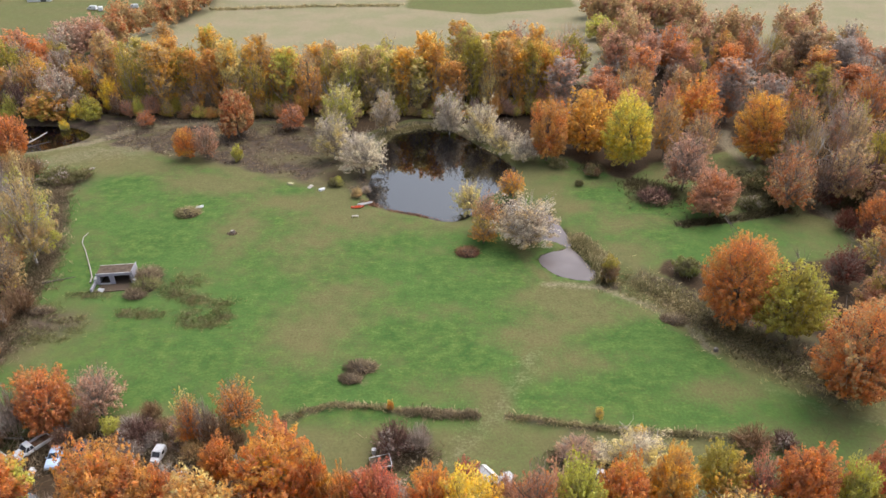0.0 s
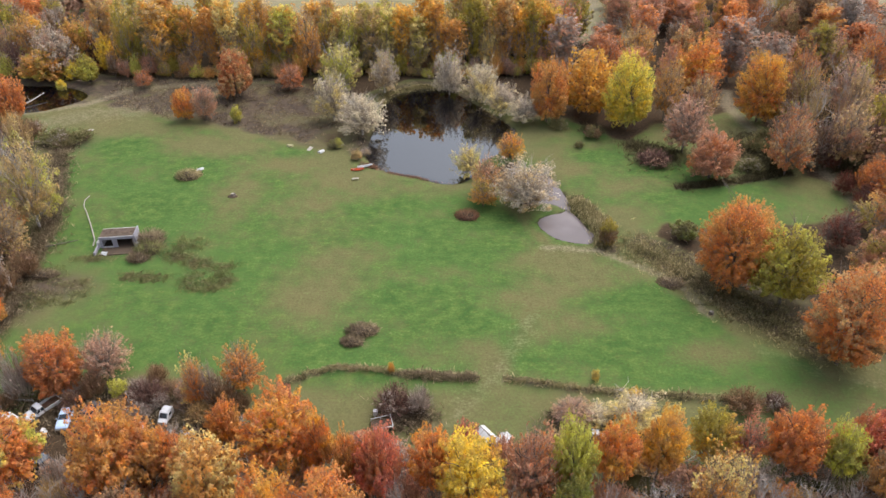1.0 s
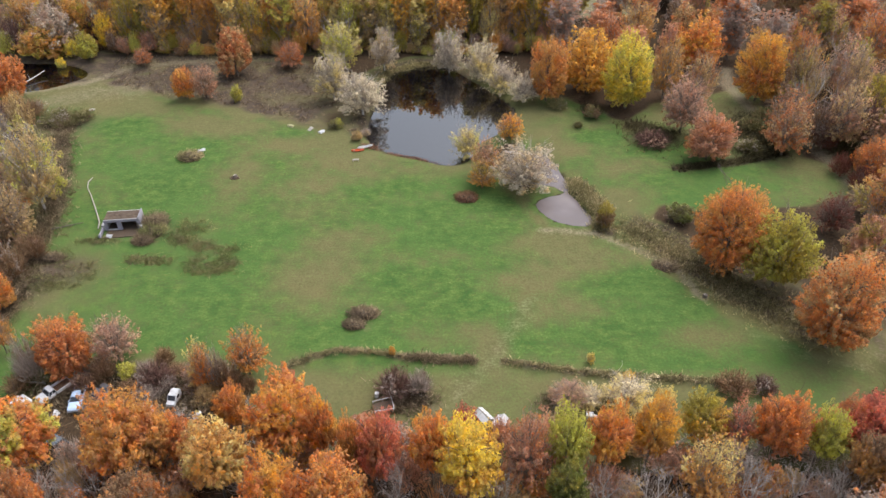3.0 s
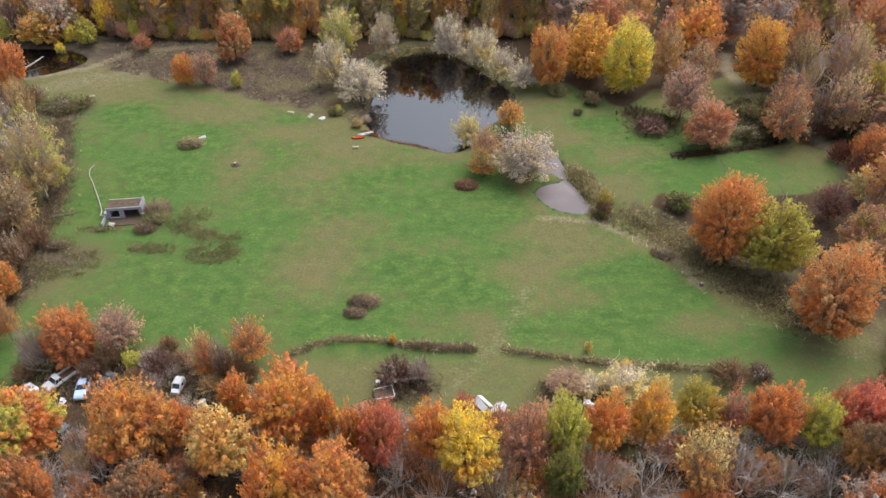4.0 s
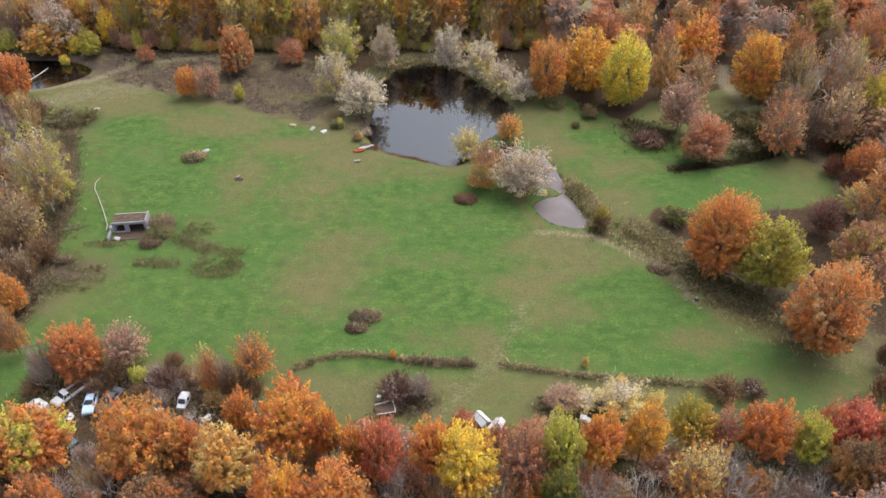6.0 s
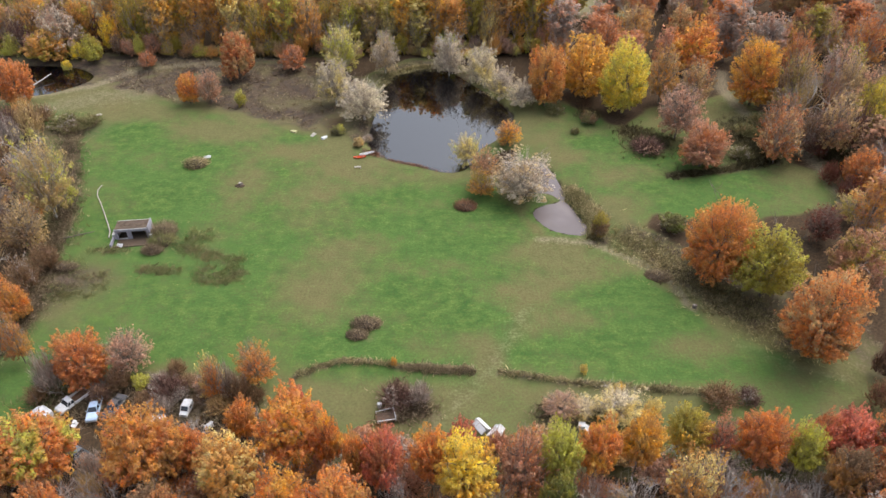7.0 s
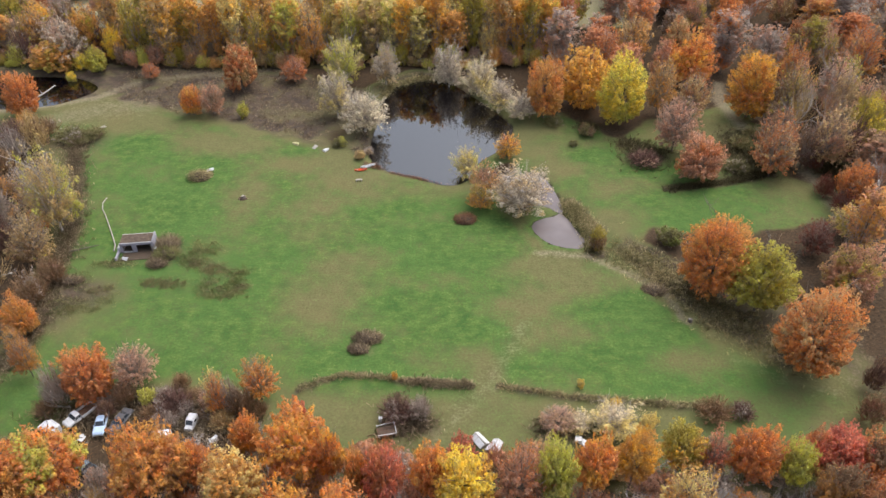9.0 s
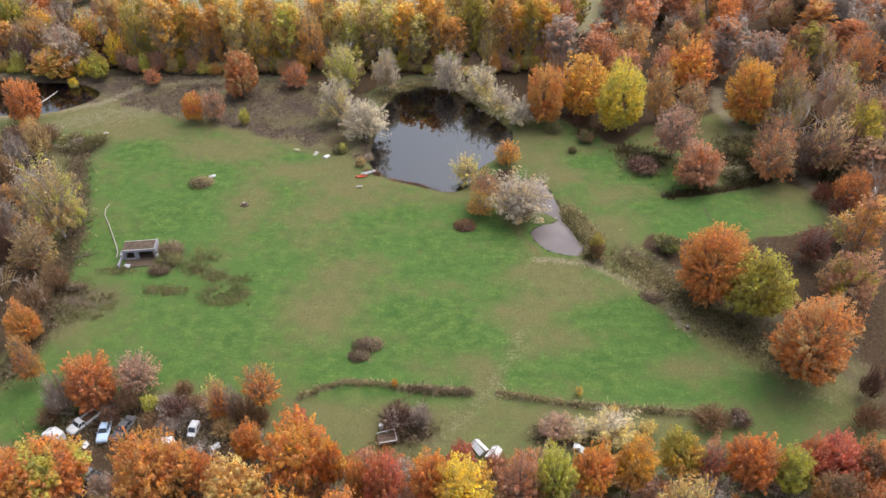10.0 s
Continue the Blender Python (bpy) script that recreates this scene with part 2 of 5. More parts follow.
MEADOW = np.array([(-128, 170), (-103, 177), (-90, 180), (-72, 172.5), (-56, 165.5), (-45, 161), (-31, 154), (-19, 145), (-5, 141), (6, 138), (13, 127), (20, 116), (30, 113), (39, 105), (47, 91), (59, 80.5), (66, 78), (67, 62), (40, 61), (20, 62), (-20, 62), (-28, 74), (-45, 79), (-60, 77), (-66, 66), (-74, 70), (-74, 92), (-77, 104), (-79, 117), (-86, 136), (-96, 158), (-112, 166)], float)
GLADE = np.array([(20, 133), (18, 140), (16, 152), (21, 166), (26, 176), (36, 170), (46, 160), (45, 150), (50, 138), (60, 137), (81, 142), (91, 138), (88, 126), (72, 119), (57, 117), (45, 121), (41, 108), (33, 111), (20, 114), (17, 122)], float)
FAR_BANK = np.array([(-140, 174), (-96, 183), (-60, 196), (-36, 203), (-30, 208), (-80, 206), (-140, 205)], float)
CLEARING = np.array([(41, 146), (47, 162), (54, 172), (66, 172), (74, 180), (82, 180), (87, 165), (86, 146), (80, 138), (60, 134), (50, 134)], float)
BANK_WEST = [(-23.5, 76.3), (-20.2, 78.3), (-15.8, 79.5), (-11.2, 79.2), (-5.6, 78.3), (-0.1, 78.0), (5.1, 77.5)]
BANK_EAST = [(9.4, 77.1), (14.2, 76.2), (19.5, 75.2), (24.7, 74.4), (30, 74), (36.8, 73.2), (45.4, 72.4)]
GLADE_TRACK = [(88, 124), (89, 137), (87, 148), (80, 165), (78, 182), (81, 192)]
YARD_TRACK = [(-5, 62), (2, 71), (7, 77), (12, 85), (15, 92)]
FOOT_PATH = [(20, 113), (30.2, 112.3), (34, 109), (37.9, 106.3), (43.1, 101.2), (44.4, 95.6), (45.5, 92.5)]
CAUSEWAY = [(-128, 174), (-112, 177.5), (-98, 183), (-91, 192), (-80, 197), (-55, 201)]


def grown(shape, by):
    """An outline pushed outwards."""
    mid = shape.mean(0)
    away = shape - mid
    return shape + away / np.linalg.norm(away, axis=1)[:, None] * by


def land(x, y):
    """The height of the ground."""
    z = 0.12 * wave(x, y, 60, 3) + 0.05 * wave(x, y, 14, 4)
    near_water = np.full(np.shape(x), -1e9)
    for shape in WATERS:
        near_water = np.maximum(near_water, inside(x, y, shape))
    z = z * soft(-near_water, 0, 4) - 0.28 - 1.2 * soft(near_water, -1.2, 2.5) + 0.28 * soft(-near_water, 0.3, 3.0)
    for line in (BANK_WEST, BANK_EAST):
        z = z + 0.6 * np.exp(-(line_gap(x, y, line) / 0.7) ** 2) * (0.75 + 0.5 * wave(x, y, 5, 9))
    z = z - 0.5 * np.exp(-(line_gap(x, y, [(31, 116), (40, 106), (48, 92), (62, 80)]) - 1.5) ** 2 / 2.0)
    far = soft(np.hypot(x, y - 120), 260, 900)
    return z * (1 - far)


def land_at(x, y):
    return float(land(np.array([x], float), np.array([y], float))[0])


def cover_masks(x, y):
    """How green, weedy, littered, worn, tilled and wet the ground is."""
    m, g = inside(x, y, MEADOW), np.maximum(inside(x, y, GLADE), inside(x, y, CLEARING) - 1)
    g = np.maximum(g, inside(x, y, FAR_BANK))
    wobble = 1.5 * wave(x, y, 12, 21)
    grass = np.maximum(soft(m + wobble, -1.5, 2.0), soft(g + wobble, -1.5, 2.5))
    dry = np.zeros(np.shape(x))
    for cx, cy, rx, ry, k in ((-22, 101, 11, 15, 1.1), (-29, 128, 9, 18, 1.1), (24, 105, 19, 9, 1.15), (15, 92, 7, 13, 0.95), (-16, 139, 22, 8, 1.25), (-32, 147, 18, 8, 1.25), (-54, 158, 22, 8, 1.2), (-80, 169, 22, 9, 1.4), (-100, 174, 20, 10, 1.6), (36, 118, 9, 14, 1.25), (-71, 98, 14, 9, 0.9), (26, 148, 9, 26, 1.2), (-70, 97, 9, 8, 0.8),
                              (8, 79, 4, 10, 1.2), (37, 128, 8, 18, 1.0), (-44, 138, 7, 16, 0.9), (20, 88, 6, 9, 0.6), (84, 133, 9, 9, 1.0), (-2, 133, 9, 4, 0.8),
                              (62, 72, 9, 8, 1.0), (-95, 196, 60, 16, 1.6), (70, 164, 26, 20, 1.5), (84, 140, 9, 20, 1.2), (46, 82, 10, 5, 0.7), (-16, 71, 15, 7, 1.3), (16, 70, 24, 6, 1.3), (66, 84, 8, 18, 1.2), (-60, 90, 14, 6, 0.5), (-5, 97, 4, 2, 0.5), (36, 159, 8, 8, 0.6), (-10, 70, 6, 4, 0.4), (14, 68, 10, 4, 0.45), (-82, 140, 6, 16, 0.55)):
        dry = np.maximum(dry, k * blob(x, y, cx, cy, rx, ry))
    lush = np.clip(1 - 0.8 * dry + 0.34 * wave(x, y, 22, 31) + 0.2 * wave(x, y, 7, 32), 0, 1)
    lush = lush * (1 - 0.55 * soft(77 - y, 0, 4) * soft(x, -28, -18) * soft(62 - x, 0, 12))
    marsh = inside(x, y, np.array([(-95, 182), (-72, 174), (-45, 163), (-30, 156), (-20, 150), (-17, 170), (-22, 188), (-45, 200), (-75, 199)], float))
    verge = inside(x, y, np.array([(33, 115), (42, 104), (49, 91), (60, 81), (70, 86), (64, 98), (48, 112), (40, 118)], float))
    weedy = np.maximum(soft(marsh + wobble, -2, 3), 0.8 * soft(verge + wobble, -1.5, 2))
    weedy = np.maximum(weedy, 0.9 * soft(inside(x, y, FAR_BANK) + wobble, -2, 2))
    for line, w in ((BANK_WEST, 0.7), (BANK_EAST, 0.75), ([(32, 113), (33, 121), (29, 131)], 2.4), ([(-19, 147.5), (-6, 141.6), (3, 139)], 0.8), ([(52.6, 136.3), (67, 139.2), (78.8, 143.3)], 1.5)):
        weedy = np.maximum(weedy, np.exp(-(line_gap(x, y, line) / (w * (1 + 0.5 * wave(x, y, 5, 52)))) ** 2))
    for cx, cy, rx, ry, k in ((-57, 113, 4, 5, 1.0), (-48, 110, 5, 6, 0.2), (-44, 104, 5, 4, 0.22), (-54, 104, 6, 2, 0.3), (-65, 110, 5, 3, 0.5), (-71, 100, 11, 5.5, 0.85), (-73, 92, 7, 6, 0.6), (50, 151, 6, 6, 0.85), (76, 154, 8, 12, 0.85), (64, 141, 9, 3, 0.6), (38.4, 166, 5, 4, 0.6), (94, 148, 6, 18, 0.9), (30, 173, 6, 3, 0.6), (72, 80, 5, 9, 0.55), (-13.5, 87, 3, 4, 0.5), (5, 124.4, 3, 3, 0.5),
                              (-76, 100, 7, 4, 0.7), (-58, 142, 3, 3, 0.6), (-5, 71, 6, 5, 0.6), (19, 69, 5, 4, 0.7), (-94, 158, 10, 6, 0.8)):
        weedy = np.maximum(weedy, k * blob(x, y, cx, cy, rx, ry))
    weedy = weedy * (1 - 0.75 * blob(x, y, -27, 161, 5, 9))
    tilled = soft(y, 232, 240) * soft(x + 160 - (y - 235) * 0.15, -4, 4) * soft(66 - x + 0.05 * (y - 235), -4, 6)
    tilled = np.maximum(tilled, soft(y, 270, 290) * soft(x, 110, 125))
    tilled = np.maximum(tilled, soft(y, 300, 315))
    wedge = soft(y - 0.35 * abs(x - 20), 338, 346) * soft(x, -22, -14) * soft(70 - x, 0, 8)
    tilled = tilled * (1 - wedge)
    lush = np.maximum(lush * (1 - wedge), 0.28 * wedge)
    grass = np.maximum(grass, wedge)
    farm = soft(-x - 128, 0, 10) * soft(y, 262, 276)
    tilled, grass = tilled * (1 - 0.8 * farm), np.maximum(grass, farm)
    lush = np.maximum(lush * (1 - farm), farm * (0.15 + 0.2 * wave(x, y, 30, 81)))
    shore = soft(inside(x, y, grown(POND, 6)) + wobble, -3, 2)
    grass = np.maximum(grass, shore)
    lush = lush * (1 - 0.85 * soft(inside(x, y, grown(POND, 8)), -2, 4) * soft(y, 146, 156))
    weedy = np.maximum(weedy, 0.7 * shore * soft(y, 176, 190))
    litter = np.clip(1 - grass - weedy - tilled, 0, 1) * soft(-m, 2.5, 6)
    worn = np.zeros(np.shape(x))
    for line, w, k in ((GLADE_TRACK, 2.2, 0.95), (YARD_TRACK, 2.2, 0.3), (FOOT_PATH, 0.9, 1.0), (CAUSEWAY, 2.0, 0.85), ([(-104, 171), (-92, 177), (-84, 178)], 6.0, 0.5), ([(50, 84), (58, 78.5), (66, 75.5), (72, 82), (79, 98), (86, 118)], 1.6, 0.3)):
        worn = np.maximum(worn, k * np.exp(-(line_gap(x, y, line) / w) ** 2))
    wet = np.zeros(np.shape(x))
    for shape in WATERS:
        wet = np.maximum(wet, soft(inside(x, y, shape), -0.7, 0.3))
    return grass * lush, weedy, litter, worn, tilled, wet


def graded(lo, hi, step, reach):
    """Even steps between lo and hi, then ever longer ones out to reach."""
    mid = list(np.arange(lo, hi + 0.01, step)) + list(np.arange(hi + 3, hi + 150, 3.0))
    d, out = 3.0, []
    at = mid[-1]
    while at < reach:
        d *= 1.35
        at += d
        out.append(at)
    d, back = step, []
    at = lo
    while at > -reach:
        d *= 1.35
        at -= d
        back.append(at)
    return np.array(back[::-1] + mid + out)


def build_ground():
    gx, gy = graded(-145, 120, 1.2, 3000), graded(40, 245, 1.2, 3000)
    x, y = np.meshgrid(gx, gy)
    x, y = x.ravel(), y.ravel()
    nx, ny = len(gx), len(gy)
    i = (np.arange(ny - 1)[:, None] * nx + np.arange(nx - 1)[None]).ravel()
    mesh = bpy.data.meshes.new("ground")
    mesh.from_pydata(np.stack([x, y, land(x, y)], 1).tolist(), [], np.stack([i, i + 1, i + nx + 1, i + nx], 1).tolist())
    lush, weedy, litter, worn, tilled, wet = cover_masks(x, y)
    one = np.ones_like(x)
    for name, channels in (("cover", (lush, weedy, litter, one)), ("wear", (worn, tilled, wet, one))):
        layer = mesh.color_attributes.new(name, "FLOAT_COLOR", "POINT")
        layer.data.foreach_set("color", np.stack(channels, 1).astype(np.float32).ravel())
    mesh.polygons.foreach_set("use_smooth", [True] * len(mesh.polygons))
    mesh.materials.append(GROUND)
    return tagged(new("ground", mesh), "autumn meadow with green turf, dry patches and leaf litter", "ground", kind="structure")


def build_water(name, shape, material, label, z=-0.55):
    bm = bmesh.new()
    face = bm.faces.new([bm.verts.new((px, py, z)) for px, py in shape])
    if face.normal.z < 0:
        face.normal_flip()
    mesh = bpy.data.meshes.new(name)
    bm.normal_update()
    for f in bm.faces:
        if f.normal.z < 0:
            f.normal_flip()
    bm.to_mesh(mesh)
    mesh.materials.append(material)
    return tagged(new(name, mesh), label, "pond", kind="structure")


build_ground()
build_water("water_1", grown(POND, 1.2), WATER, "dark still pond that mirrors trees and sky")
build_water("water_2", grown(SMALL_POND, 0.8), SILT_WATER, "small pale silty pool at the meadow edge")
build_water("water_3", grown(CHANNEL, 0.9), SILT_WATER, "narrow pale channel between the two ponds", -0.57)
build_water("water_4", grown(LEFT_POND, 1.0), WATER, "dark shallow pond below the tree line")

# ---- trees and shrubs ----
COLOURS = {
    "rust": (0.530, 0.215, 0.090), "orange": (0.680, 0.275, 0.088), "ochre": (0.615, 0.328, 0.100), "gold": (0.740, 0.430, 0.090),
    "yellow": (0.820, 0.620, 0.100), "lime": (0.560, 0.530, 0.120), "olive": (0.430, 0.350, 0.075), "green": (0.199, 0.218, 0.062),
    "moss": (0.199, 0.179, 0.078), "straw": (0.740, 0.600, 0.240), "tan": (0.550, 0.390, 0.190), "cream": (0.700, 0.600, 0.420),
    "silver": (0.580, 0.495, 0.390), "red": (0.660, 0.220, 0.140), "crimson": (0.500, 0.160, 0.110), "pink": (0.560, 0.300, 0.190),
    "mauve": (0.511, 0.320, 0.230), "maroon": (0.227, 0.084, 0.058), "brown": (0.280, 0.175, 0.100), "plum": (0.185, 0.108, 0.087), "grey": (0.420, 0.350, 0.300),
}
WORDS = {
    "rust": "rust-red", "orange": "bright orange", "ochre": "ochre", "gold": "golden", "yellow": "bright yellow", "lime": "yellow-green",
    "olive": "olive", "green": "dark green", "moss": "dull green", "straw": "straw-coloured", "tan": "tan", "cream": "pale cream", "silver": "silvery",
    "red": "red", "crimson": "deep red", "pink": "dusty pink", "mauve": "mauve-grey", "maroon": "maroon", "brown": "brown", "plum": "purplish brown", "grey": "grey",
}


def unit(v):
    return v / (np.linalg.norm(v, axis=-1, keepdims=True) + 1e-9)


def sprays(r, centres, size, lean, droop=0.0):
    """Leaf sprays as small slivers round the centres, each facing roughly along lean: corners and soft normals."""
    n = len(centres)
    lean = unit(lean)
    face = unit(lean + r.normal(0, 0.45, (n, 3)))
    u = unit(np.cross(face, r.normal(0, 1, (n, 3))))
    v = np.cross(face, u)
    if droop:
        v = unit(v * (1 - droop) + np.array((0, 0, -1.0)) * droop)
        u = unit(np.cross(v, face))
    s = size * r.uniform(0.6, 1.35, (n, 1))
    long = 1.15 + droop * 1.8
    corners = np.stack([centres - u * s * 0.75 - v * s * 0.6, centres + u * s * 0.75 - v * s * 0.6, centres + v * s * long], 1).reshape(-1, 3)
    return np.stack([corners, np.repeat(unit(lean * 0.8 + face * 0.35), 3, 0)], 1)


def leaf_mesh(name, data, material):
    """A mesh of slivers, shaded by the normals of the lobes that they sit on."""
    mesh = bpy.data.meshes.new(name)
    k = len(data) // 3
    mesh.from_pydata(data[:, 0].tolist(), [], np.arange(k * 3).reshape(k, 3).tolist())
    mesh.polygons.foreach_set("use_smooth", [True] * k)
    mesh.normals_split_custom_set_from_vertices(data[:, 1].tolist())
    mesh.materials.append(material)
    return mesh


def quads_mesh(name, verts, material):
    mesh = bpy.data.meshes.new(name)
    k = len(verts) // 4
    mesh.from_pydata(verts.tolist(), [], np.arange(k * 4).reshape(k, 4).tolist())
    mesh.materials.append(material)
    return mesh


def tubes_mesh(name, paths, material, sides=5):
    """Tapered limbs: each path is a list of (place, radius)."""
    verts, faces = [], []
    for path in paths:
        base = len(verts)
        around = sides if path[0][1] > 0.12 else 3
        for i, (p, rad) in enumerate(path):
            a, b = path[max(i - 1, 0)][0], path[min(i + 1, len(path) - 1)][0]
            d = unit(np.array(b, float) - np.array(a, float))
            u = unit(np.cross(d, (0.31, 0.95, 0.12)))
            v = np.cross(d, u)
            for s in range(around):
                q = 6.2832 * s / around
                verts.append((np.array(p) + (u * math.cos(q) + v * math.sin(q)) * rad).tolist())
        for i in range(len(path) - 1):
            for s in range(around):
                t = (s + 1) % around
                faces.append((base + i * around + s, base + i * around + t, base + (i + 1) * around + t, base + (i + 1) * around + s))
        faces.append(tuple(base + (len(path) - 1) * around + s for s in range(around)))
    mesh = bpy.data.meshes.new(name)
    mesh.from_pydata(verts, [], faces)
    mesh.materials.append(material)
    return mesh


def limb(r, a, b, r0, r1, bend=0.12, steps=4):
    a, b = np.array(a, float), np.array(b, float)
    size = np.linalg.norm(b - a) * bend
    off = r.normal(0, 1, 3) * size
    return [(a + (b - a) * s + off * math.sin(math.pi * s), r0 + (r1 - r0) * s) for s in np.linspace(0, 1, steps + 1)]


def skeleton(r, height, clear, radius, top, material, name="trunk", count=10, girth=0.24, fork=4):
    """A trunk with limbs and forks that reach into the crown."""
    paths = [limb(r, (0, 0, -0.3), (r.normal(0, 0.2), r.normal(0, 0.2), height * top), girth, girth * 0.25, 0.03, 6)]
    for k in range(count):
        z = clear + (height * 0.62 - clear) * (k + r.uniform(0, 1)) / count
        q = k * 2.4 + r.uniform(-0.4, 0.4)
        reach = radius * r.uniform(0.55, 0.9)
        end = np.array((math.cos(q) * reach, math.sin(q) * reach, min(z + reach * r.uniform(0.5, 1.1), height * 0.92)))
        paths.append(limb(r, (0, 0, z), end, girth * 0.42, girth * 0.1, 0.1))
        for _ in range(fork):
            s = r.uniform(0.35, 0.9)
            a = np.array((0, 0, z)) * (1 - s) + end * s
            paths.append(limb(r, a, a + r.normal(0, 0.22, 3) * radius + np.array((0, 0, radius * 0.22)), girth * 0.16, girth * 0.04, 0.1, 2))
    return tubes_mesh(name, paths, material)


def branching(r, foot, way, length, girth, depth):
    """A bare tree: limbs that fork and fork again."""
    end = foot + way * length
    paths = [limb(r, foot, end, girth, girth * 0.6, 0.05, 2 if depth > 1 else 1)]
    if depth:
        for _ in range(3 if depth > 3 else r.choice((2, 3))):
            turn = unit(way + r.normal(0, 0.55, 3) + np.array((0, 0, 0.10)))
            paths += branching(r, end - way * length * r.uniform(0, 0.3), turn, length * r.uniform(0.66, 0.86), girth * 0.6, depth - 1)
    return paths


def twig_paths(r, count, base, radius, low, high, thick):
    """Fine bare twigs that spread up and out."""
    verts, faces = [], []
    for _ in range(count):
        q, s = r.uniform(0, 6.2832), math.sqrt(r.uniform(0, 1))
        z1 = low + (high - low) * (1 - 0.55 * s * s) * r.uniform(0.45, 1.0)
        end = np.array((math.cos(q) * radius * s, math.sin(q) * radius * s, z1)) + r.normal(0, 0.12, 3) * radius * 0.3
        f = r.uniform(0.25, 0.75)
        start = np.array((end[0] * f * base, end[1] * f * base, low * 0.3 + (z1 - low * 0.3) * f * 0.75)) + r.normal(0, 0.1, 3) * radius * 0.25
        mid = (start + end) / 2 + r.normal(0, 0.06, 3) * radius
        side = unit(np.cross(end - start, r.normal(0, 1, 3))) * thick * r.uniform(0.7, 1.4)
        k = len(verts)
        for p, w in ((start, 1.0), (mid, 0.75), (end, 0.25)):
            verts += [(p - side * w).tolist(), (p + side * w).tolist()]
        faces += [(k, k + 1, k + 3, k + 2), (k + 2, k + 3, k + 5, k + 4)]
    return verts, faces


def twigs_mesh(name, r, count, base, radius, low, high, thick, material):
    verts, faces = twig_paths(r, count, base, radius, low, high, thick)
    mesh = bpy.data.meshes.new(name)
    mesh.from_pydata(verts, [], faces)
    mesh.materials.append(material)
    return mesh


# Each model: radius, height, its part meshes.
MODELS = {}


def model(kind, radius, height, **parts):
    MODELS.setdefault(kind, []).append((radius, height, parts))


def plume_crown(r, radius, low, high, tips, per, size, spread=0.45, rise=0.3, ragged=0.12, gaps=0.0, droop=0.0, inner=0.22, column=False, under=0.6):
    """A crown of leafy branch ends that fan out from the trunk, in uneven lobes with dark gaps between them."""
    heart = low + (high - low) * (0.5 if column else 0.34)
    bumps = unit(r.normal(0, 1, (11, 3)) * np.array((1, 1, 0.8)) + np.array((0, 0, 0.25)))
    swell = r.uniform(0.7, 1.0, 11)
    out = []
    for k in range(tips):
        z = -under + (1 + under) * (k + 0.5) / tips
        if column:
            z = -0.97 + 1.94 * (k + 0.5) / tips
        q = k * 2.39996 + r.normal(0, 0.12)
        flat = math.sqrt(max(0.02, 1 - z * z))
        d = unit(np.array((math.cos(q) * flat, math.sin(q) * flat, z + r.normal(0, 0.06))))
        push = 0.73 + 0.32 * float(np.max(swell * np.exp(-((1 - bumps @ d) / 0.10))))
        push *= r.uniform(1 - ragged, 1 + ragged * 0.5)
        if r.uniform() < inner:
            push *= r.uniform(0.5, 0.8)
        tall = (high - heart) if d[2] > 0 else (heart - low) / (1.0 if column else under)
        if column:
            wide = radius * (0.45 + 0.55 * flat) * (1.0 if z > 0 else 1.0 + 0.6 * z)
            end = np.array((math.cos(q) * wide * push, math.sin(q) * wide * push, heart + z * tall * 0.95))
            start = np.array((end[0] * 0.3, end[1] * 0.3, end[2] - (0.5 + rise) * radius * 0.7))
        else:
            end = np.array((d[0] * radius, d[1] * radius, d[2] * tall)) * push + np.array((0, 0, heart))
            start = np.array((end[0] * 0.5, end[1] * 0.5, heart + (end[2] - heart) * 0.5 - rise * radius * 0.15))
        n = int(per * r.uniform(0.6, 1.35) * (1 - gaps * (r.uniform() < 0.5)))
        t = r.uniform(0.0, 1, (n, 1)) ** 0.62
        way = unit(end - start)
        off = r.normal(0, 1, (n, 3))
        off -= way * (off @ way)[:, None]
        off = unit(off)
        wide = spread * r.uniform(0.75, 1.25) * (0.35 + 0.95 * t) * np.sqrt(np.maximum(0.04, 1.06 - t ** 3)) * np.sqrt(r.uniform(0.05, 1, (n, 1)))
        p = start + (end - start) * t + off * wide + np.array((0, 0, 1)) * rise * radius * 0.18 * t * t
        if droop:
            p[:, 2] -= droop * radius * 0.4 * (t[:, 0] ** 3)
        p[:, 2] = np.maximum(p[:, 2], 0.25)
        out.append(sprays(r, p, size, off * 0.75 + way * 0.5 * t + np.array((0, 0, 0.42)), droop * 0.6))
    return np.concatenate(out)


def tree_model(kind, seed, radius, height, clear, crown, limbs, bark=None, twigs=None, girth=0.24, fork=4):
    """Trunk with limbs, leafy crown and, where they show, bare twigs."""
    r = np.random.RandomState(seed)
    parts = {"trunk": skeleton(r, height, clear, radius, 0.8, bark or BARK, count=limbs, girth=girth, fork=fork)}
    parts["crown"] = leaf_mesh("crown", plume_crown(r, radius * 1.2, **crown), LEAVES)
    if twigs:
        count, base, low, thick = twigs
        parts["branchwork"] = twigs_mesh("branchwork", r, count, base, radius, low, height * 0.99, thick, TWIGS)
    model(kind, radius, height, **parts)


